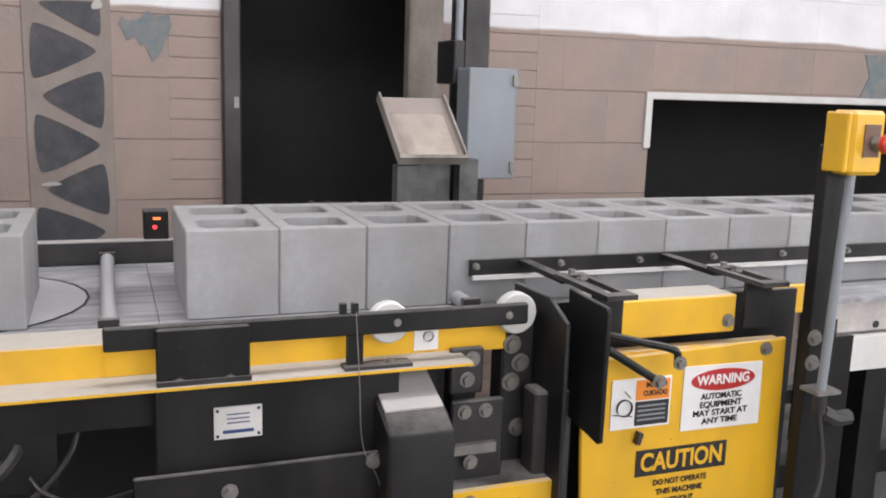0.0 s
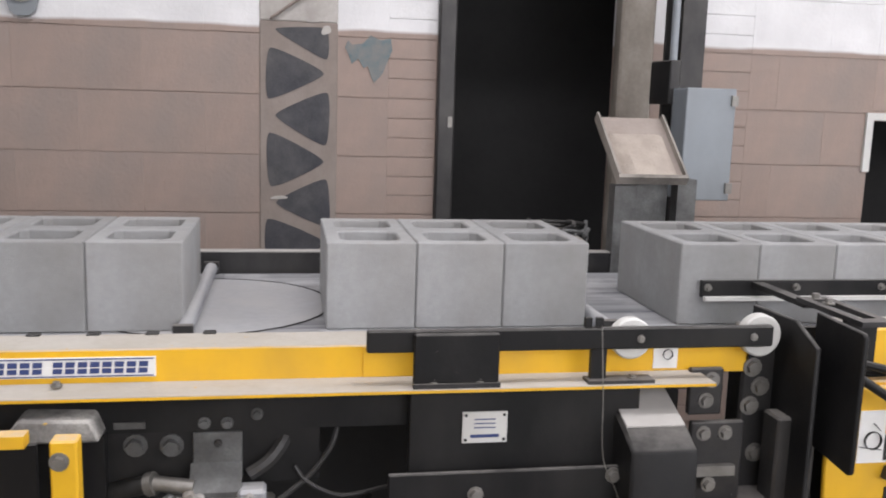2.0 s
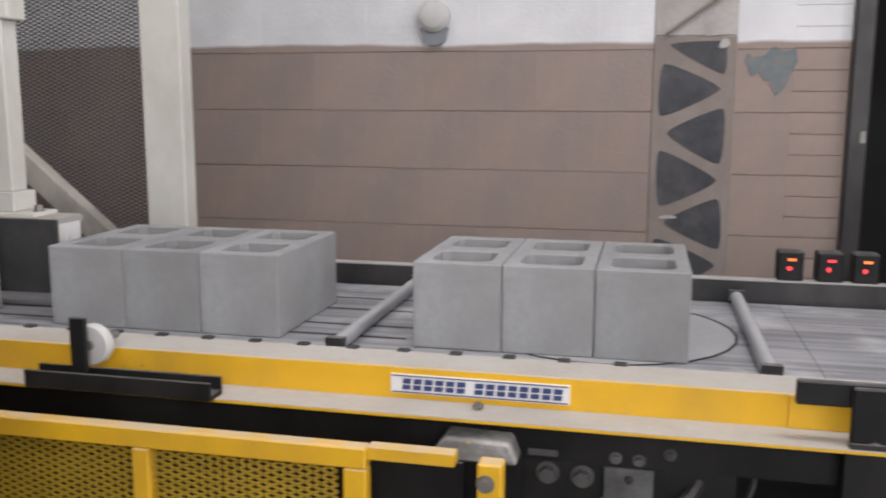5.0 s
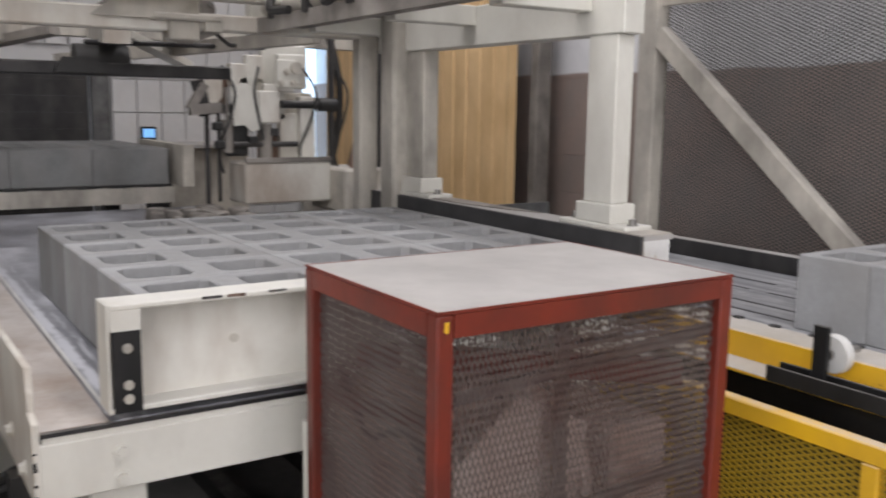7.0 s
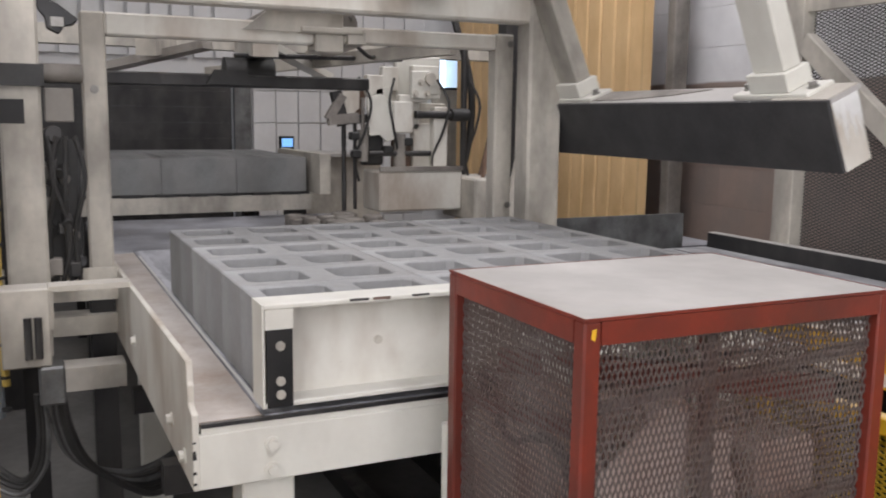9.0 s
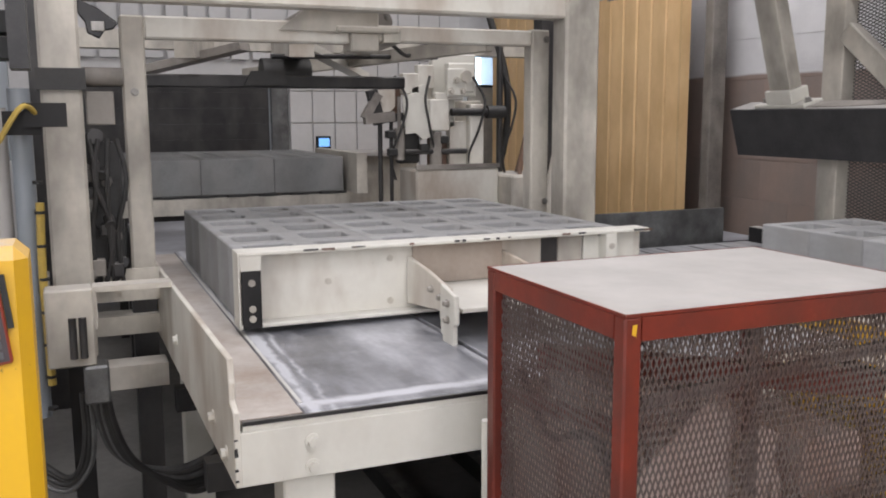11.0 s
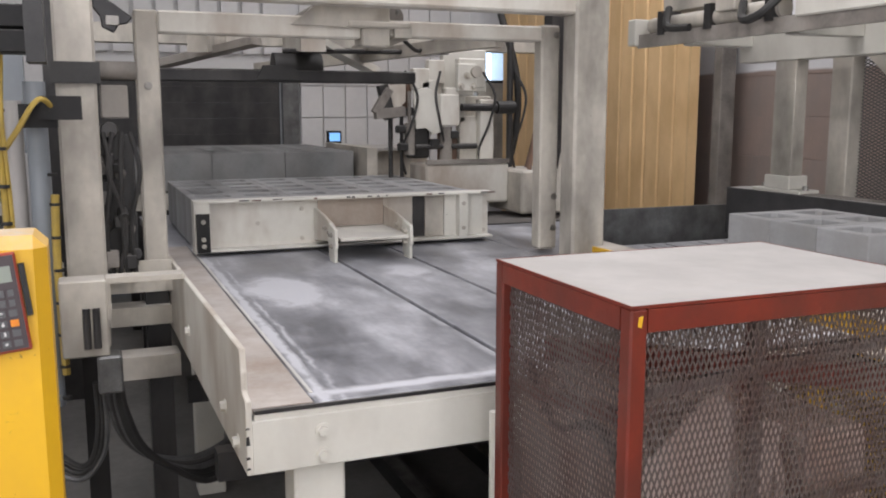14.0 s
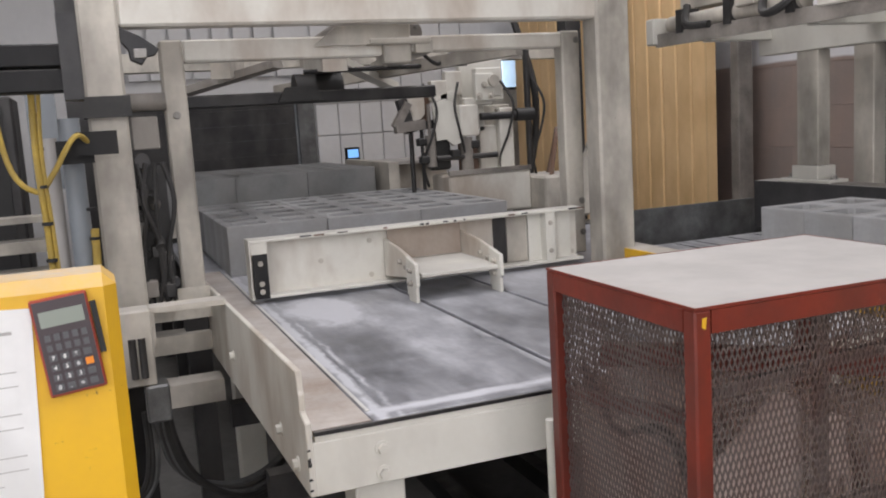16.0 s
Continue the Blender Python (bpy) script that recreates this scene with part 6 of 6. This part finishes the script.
# ---- hydraulics beside the portal ----
hyd = thing("hydraulic_unit", (-1.9, -1.88, 0), "black hydraulic manifold with hoses and yellow cables", "hydraulic unit")
part("beam", Form().box(-1.85, -1.75, -2.4, -1.80, 1.605, 1.655).box(-1.85, -1.75, -2.4, -1.80, 1.55, 1.60), "black", hyd, bevel=0.003)
part("plate", Form().box(-1.86, -1.74, -1.81, -1.77, 1.53, 1.72), "dark", hyd)
part("cylinder", Form().rod((-2.2, -1.815, 0.6), (-2.2, -1.815, 1.50), 0.028), "greybox", hyd)
part("cylinder", Form().rod((-2.25, -1.875, 0.6), (-2.25, -1.875, 1.45), 0.024), "lid", hyd)
part("backplate", Form().box(-2.5, -2.45, -1.93, -1.85, 1.3, 1.7), "greybox", hyd)
part("valve", Form().box(-2.15, -2.05, -1.85, -1.76, 1.38, 1.44).box(-2.15, -2.02, -1.80, -1.70, 1.40, 1.46), "black", hyd)
part("cable", Form().hose(((-1.9, -1.885, 1.56), (-1.9, -1.89, 1.4), (-1.92, -1.885, 1.15), (-1.9, -1.89, 0.7)), 0.008), "ycable", hyd)
part("cable", Form().hose(((-1.9, -1.87, 1.56), (-1.9, -1.878, 1.4), (-1.92, -1.872, 1.15), (-1.9, -1.87, 0.7)), 0.005), "ycable", hyd)
part("cable", Form().hose(((-2.05, -1.76, 1.42), (-1.98, -1.80, 1.45), (-1.95, -1.86, 1.36), (-1.95, -1.90, 1.32), (-1.96, -1.96, 1.40), (-2.0, -1.99, 1.7)), 0.007), "ycable", hyd)
part("cable", Form().hose(((-2.15, -1.78, 1.2), (-2.15, -1.785, 1.0), (-2.15, -1.78, 0.7)), 0.011), "ycable", hyd)
part("rack", Form().box(-2.9, -2.8, -2.6, -1.9, 0.98, 1.02).box(-2.9, -2.8, -2.6, -1.9, 1.08, 1.12).box(-2.9, -2.8, -2.6, -1.9, 1.18, 1.2), "grime", hyd)
part("manifold", Form().box(-2.48, -2.44, -1.66, -1.56, 0.95, 1.35), "hose", hyd)
clump = random.Random(9)
for k in range(20):
    y, z, q = clump.uniform(-1.66, -1.56), clump.uniform(0.93, 1.36), clump.uniform(0.010, 0.026)
    x = clump.uniform(-2.43, -2.37)
    if k % 3:
        f = Form().rod((x - 0.05, y, z), (x, y + clump.uniform(-0.02, 0.02), z + clump.uniform(-0.02, 0.01)), q, 10)
    else:
        f = Form().box(x - 0.05, x, y - q, y + q, z - q * 1.4, z + q * 1.4)
    part("fitting", f, ("hose", "dark", "hose", "soot", "hose", "steel", "dark")[k % 7], hyd, bevel=0.003)
for k in range(4):
    y = -1.645 + 0.025 * k
    part("loose_hose", Form().hose(((-2.38, y, 1.36), (-2.36, y + clump.uniform(-0.03, 0.03), 1.24), (-2.38, y + clump.uniform(-0.03, 0.03), 1.08), (-2.39, y, 0.92)), 0.007), ("hose", "dark", "hose", "hose")[k], hyd)
for z in (1.50, 1.42, 1.33, 1.24, 1.15, 1.06, 0.97, 0.88):
    part("cable_tie", Form().rod((-1.91, -1.884, z), (-1.91, -1.884, z + 0.008), 0.013, 10), "ink", hyd)
    part("cable_tie", Form().rod((-2.15, -1.782, z - 0.25), (-2.15, -1.782, z - 0.242), 0.0135, 10), "ink", hyd)
for k in range(6):
    s = 0.016 * k
    part("floor_hose", Form().hose(((-2.10, -1.675 + 0.006 * k, 0.68), (-2.13, -1.67 + 0.008 * k, 0.60 - s * 0.3), (-2.17, -1.64 + s * 0.7, 0.49 - s * 0.5), (-2.2, -1.56 + s, 0.41 - s * 0.8),
                                    (-2.24, -1.44 + s * 0.6, 0.375 - s), (-2.3, -1.32 + s * 0.4, 0.40 - s), (-2.42, -1.20, 0.46 - s), (-2.6, -1.05, 0.50 - s)), 0.010), ("oily", "dark", "oily", "hose", "hose", "dark")[k], hyd)
for k in range(3):
    part("loop_hose", Form().hose(((-2.11, -1.69 - 0.008 * k, 0.68), (-2.13, -1.685 - 0.01 * k, 0.55), (-2.16, -1.70 - 0.012 * k, 0.45), (-2.2, -1.76, 0.37 + 0.02 * k), (-2.25, -1.84 + 0.01 * k, 0.40 + 0.02 * k), (-2.28, -1.89 + 0.01 * k, 0.50), (-2.3, -1.90, 0.7)), 0.009), ("oily", "hose", "hose")[k], hyd)
# made-up dark block that fills the dark background left of the portal
cab = thing("dark_filler", (-3.4, -2.6, 0), "tall dark block added to darken the background beside the hydraulics", "cabinet")
part("body", Form().box(-3.6, -3.3, -3.4, -2.02, 0, 1.62), "dark", cab, bevel=0.01)
part("door", Form().box(-3.298, -3.285, -2.70, -2.06, 0.9, 1.58), "void", cab)


# ---- concrete blocks ----
BX, BY, BZ = 0.194, 0.392, 0.192


def block_mesh():
    f = Form()
    A_, B_ = BX / 2, BY / 4
    a, b, c = 0.066, 0.068, 0.016
    for s in (-1, 1):
        k = len(f.v)
        oct8 = [(a, b - c), (a - c, b), (-a + c, b), (-a, b - c), (-a, -b + c), (-a + c, -b), (a - c, -b), (a, -b + c)]
        out = [(A_, b - c), (A_, B_), (a - c, B_), (-a + c, B_), (-A_, B_), (-A_, b - c), (-A_, -b + c), (-A_, -B_), (-a + c, -B_), (a - c, -B_), (A_, -B_), (A_, -b + c)]
        for z, q in ((BZ, 1.0), (0.0, 0.9)):
            f.v += [(x * q, y * q + s * B_, z) for x, y in oct8] + [(x, y + s * B_, z) for x, y in out]
        O = lambda i: k + 8 + i % 12
        I = lambda i: k + i % 8
        cap = [(I(0), O(0), O(1), O(2), I(1)), (I(1), O(2), O(3), I(2)), (I(2), O(3), O(4), O(5), I(3)), (I(3), O(5), O(6), I(4)),
               (I(4), O(6), O(7), O(8), I(5)), (I(5), O(8), O(9), I(6)), (I(6), O(9), O(10), O(11), I(7)), (I(7), O(11), O(0), I(0))]
        f.f += cap + [tuple(i + 20 for i in reversed(q)) for q in cap]
        f.f += [(I(i), I(i + 1), I(i + 1) + 20, I(i) + 20) for i in range(8)]
        skip = (1, 2, 3) if s < 0 else (7, 8, 9)
        f.f += [(O(i), O(i + 1), O(i + 1) + 20, O(i) + 20) for i in range(12) if i not in skip]
    bm = bmesh.new()
    vs = [bm.verts.new(v) for v in f.v]
    for q in f.f:
        bm.faces.new([vs[i] for i in q])
    bmesh.ops.remove_doubles(bm, verts=bm.verts, dist=1e-5)
    bmesh.ops.recalc_face_normals(bm, faces=bm.faces)
    sharp = [e for e in bm.edges if len(e.link_faces) == 2 and e.calc_face_angle(0) > 1.2]
    bmesh.ops.bevel(bm, geom=sharp, offset=0.003, segments=1, affect="EDGES", clamp_overlap=True)
    me = bpy.data.meshes.new("concrete_block")
    bm.to_mesh(me)
    bm.free()
    me.materials.append(M["concrete"])
    return me


BLOCK = block_mesh()


# same block in the darkened concrete, for the dim layer on the lift
SHADED = BLOCK.copy()
SHADED.materials.clear()
SHADED.materials.append(M["shadeblock"])


def block(x, y, z, label, group, mesh=BLOCK):
    """A block with its low front corner nearest the rail at x, y, z; cells one behind the other along y."""
    ob = new("concrete_block", mesh)
    jitter = random.Random(int(x * 1000) + int(y * 777))
    ob.matrix_basis = pose(x + BX / 2, y + BY / 2, z + 0.0005, 0, 0, jitter.uniform(-0.35, 0.35))
    return tagged(ob, label, "concrete block", group)


GREY = "grey two-cell concrete block on the conveyor"
PB = 0.1955
group_a = [block(-0.028 + PB * i, YB, ZD, GREY, "blocks on the conveyor") for i in range(3)]
group_b = [block(0.865 + PB * i, YB, ZD, GREY, "blocks on the conveyor") for i in range(3)]
train = [block(1.453 + PB * i, YB, ZD, "grey two-cell concrete block in a queued row", "queued blocks") for i in range(13)]
layer = [block(-1.163 - PB * (i + 1), -1.318 + 0.394 * j, ZT, "grey two-cell concrete block in a full layer", "layer on the table") for i in range(6) for j in range(3)]
for i in range(6):
    for j in range(3):
        block(-4.46 - PB * (i + 1), -1.45 + 0.394 * j, 1.003, "concrete block in the stacked layer, coloured darker for shade", "layer on the lift", SHADED)
bar_a = flight_bar(0.71)
bar_b = flight_bar(1.475)

# ---- wall blocks ----
CH = 0.221
Z0 = 1.391 - 6 * CH


def wall_piece(x0, x1, z0, z1, joint=0.0035):
    g = joint / 2
    key = (round(x1 - x0, 3), round(z1 - z0, 3))
    if key not in PIECES:
        w, h = x1 - x0, z1 - z0 - joint
        PIECES[key] = mesh_of("wall_block", Form().box(0, w, 0, 0.05, 0, h), "wall", (0, 0, 0), 0.0009)
    ob = new("wall_block", PIECES[key])
    ob.parent = wall_north
    r = random.uniform
    ob.location = (x0, YW + r(-0.0003, 0.0003), z0 + g + r(-0.0012, 0.0012))


PIECES = {}
spans = ((-4.6, 0.484), (2.41, 2.975))
for lo, hi in spans:
    for k in range(-1, 12):
        z0, z1 = Z0 + k * CH, Z0 + (k + 1) * CH
        if z0 < 0:
            continue
        x = hi - (0.22 if k % 2 else 0.0)
        if k % 2:
            wall_piece(max(lo, hi - 0.22), hi, z0, z1)
        while x > lo + 0.02:
            n = max(lo, x - 0.44)
            wall_piece(n, x, z0, z1)
            x = n
for k in range(-1, 12):
    z0, z1 = Z0 + k * CH, Z0 + (k + 1) * CH
    if z0 < 0:
        continue
    wall_piece(0.735, 0.94, z0, z1)
    for q in range(3):
        wall_piece(2.19, 2.41, z0 + q * CH / 3, z0 + (q + 1) * CH / 3, 0.005)
    for q in range(3):
        wall_piece(0.94, 1.122, z0 + q * CH / 3, z0 + (q + 1) * CH / 3, 0.005)
    if z0 > 1.38:
        for i in range(7):
            wall_piece(2.975 + 0.44 * i, 2.975 + 0.44 * (i + 1), z0 + (0.012 if k == 6 else 0), z1)


# ---- movement ----
def motions():
    def ride(ob, rows):
        """Move a thing from where it stands by (dx, dy, dz) at each time."""
        m = ob.matrix_basis.copy()
        walk(ob, [(t, Matrix.Translation((dx, dy, dz)) @ m) for t, dx, dy, dz in rows])

    a_rows = [(0.0, 0), (1.0, -0.01), (1.5, -0.06), (2.0, -0.21), (2.5, -0.425), (3.0, -0.645), (3.2, -0.715), (3.6, -0.83), (4.0, -0.893), (4.5, -0.905),
              (5.5, -0.907), (9.0, -0.907), (9.5, -1.0), (10.0, -1.23), (10.8, -1.62), (11.3, -1.85), (11.7, -1.915), (12.2, -1.922), (16.0, -1.922)]
    b_rows = [(0.0, 0), (0.5, -0.085), (1.0, -0.133), (1.5, -0.135), (2.0, -0.22), (2.5, -0.435), (3.0, -0.655), (3.2, -0.73), (3.6, -0.84), (4.0, -0.893), (4.5, -0.90),
              (5.5, -0.902), (9.0, -0.902), (9.5, -0.99), (10.0, -1.22), (10.8, -1.61), (11.3, -1.84), (11.7, -1.908), (12.2, -1.915), (16.0, -1.915)]
    for ob in group_a:
        ride(ob, [(t, d, 0, 0) for t, d in a_rows])
    for ob in group_b:
        ride(ob, [(t, d, 0, 0) for t, d in b_rows])
    ride(bar_a, [(t, d, 0, 0) for t, d in [(0.0, 0), (0.5, -0.085), (1.0, -0.14), (1.5, -0.20), (2.0, -0.355), (2.5, -0.58), (3.0, -0.80), (3.2, -0.86), (3.6, -0.89), (4.0, -0.895)] + [
        (t, d + 0.012) for t, d in a_rows if t >= 9]])
    ride(bar_b, [(t, d, 0, 0) for t, d in [(t, d) for t, d in b_rows if t <= 3.0] + [(3.2, -0.71), (3.6, -0.765), (4.0, -0.775)] + [(t, d + 0.127) for t, d in b_rows if t >= 9]])
    for ob in train:
        ride(ob, [(0.0, 0, 0, 0), (2.6, 0, 0, 0), (3.0, -0.035, 0, 0), (3.2, -0.06, 0, 0), (3.8, -0.13, 0, 0), (4.4, -0.135, 0, 0), (16.0, -0.135, 0, 0)])
    w_rows = [(0.0, 0.0), (9.0, 0.0), (9.3, -0.045), (9.5, -0.095), (9.7, -0.15), (10.8, -0.56), (11.8, -0.95), (12.0, -1.02), (12.5, -1.22), (13.0, -1.45),
              (13.5, -1.64), (14.0, -1.79), (14.4, -1.84)]
    ride(push, [(t, d, 0, 0) for t, d in w_rows + [(14.6, -1.835), (15.0, -1.70), (15.5, -1.50), (16.0, -1.287)]])
    bar_rows = [(0.0, 0.757), (3.4, 0.757), (3.8, 0.71), (4.2, 0.62), (5.3, 0.366), (5.5, 0.33), (6.0, 0.17), (6.5, 0.033), (7.0, -0.067), (7.3, -0.115), (7.5, KY)]
    for n, ob in enumerate(layer):
        far = 0.826 if n % 3 == 2 else 0.394
        side = [(t, 0, max(0.0, min(far, y - KY)), 0) for t, y in bar_rows]
        ride(ob, side + [(t, d, 0, 0) for t, d in w_rows[1:] + [(16.0, -1.84)]])
    ride(shutter, [(0.0, 0, 0, 0), (7.55, 0, 0, 0), (8.0, 0, 0, 0.4), (8.35, 0, 0, 0.72), (16.0, 0, 0, 0.72)])
    m = sweep.matrix_basis.copy()
    drift = {6.0: 0.085, 6.5: 0.02}
    walk(sweep, [(t, pose(m.translation.x + (0.12 if t < 5.9 else drift[t] if t in drift else 0.0), y, z, tilt)) for t, y, z, tilt in [(t, y, KZ, 0) for t, y in bar_rows] + [
        (7.7, KY, KZ + 0.01, 1), (8.0, -0.112, 1.22, 6), (8.5, -0.045, 1.357, 15), (9.0, 0.03, 1.477, 23), (9.5, 0.212, 1.475, 26),
        (10.2, 0.50, 1.48, 24), (11.0, 0.80, 1.44, 16), (11.5, 0.86, 1.38, 9), (11.8, 0.845, 1.29, 5), (12.0, 0.816, 1.20, 3), (12.4, 0.76, 1.118, 0), (12.8, 0.757, 1.112, 0), (16.0, 0.757, 1.112, 0)]])


motions()
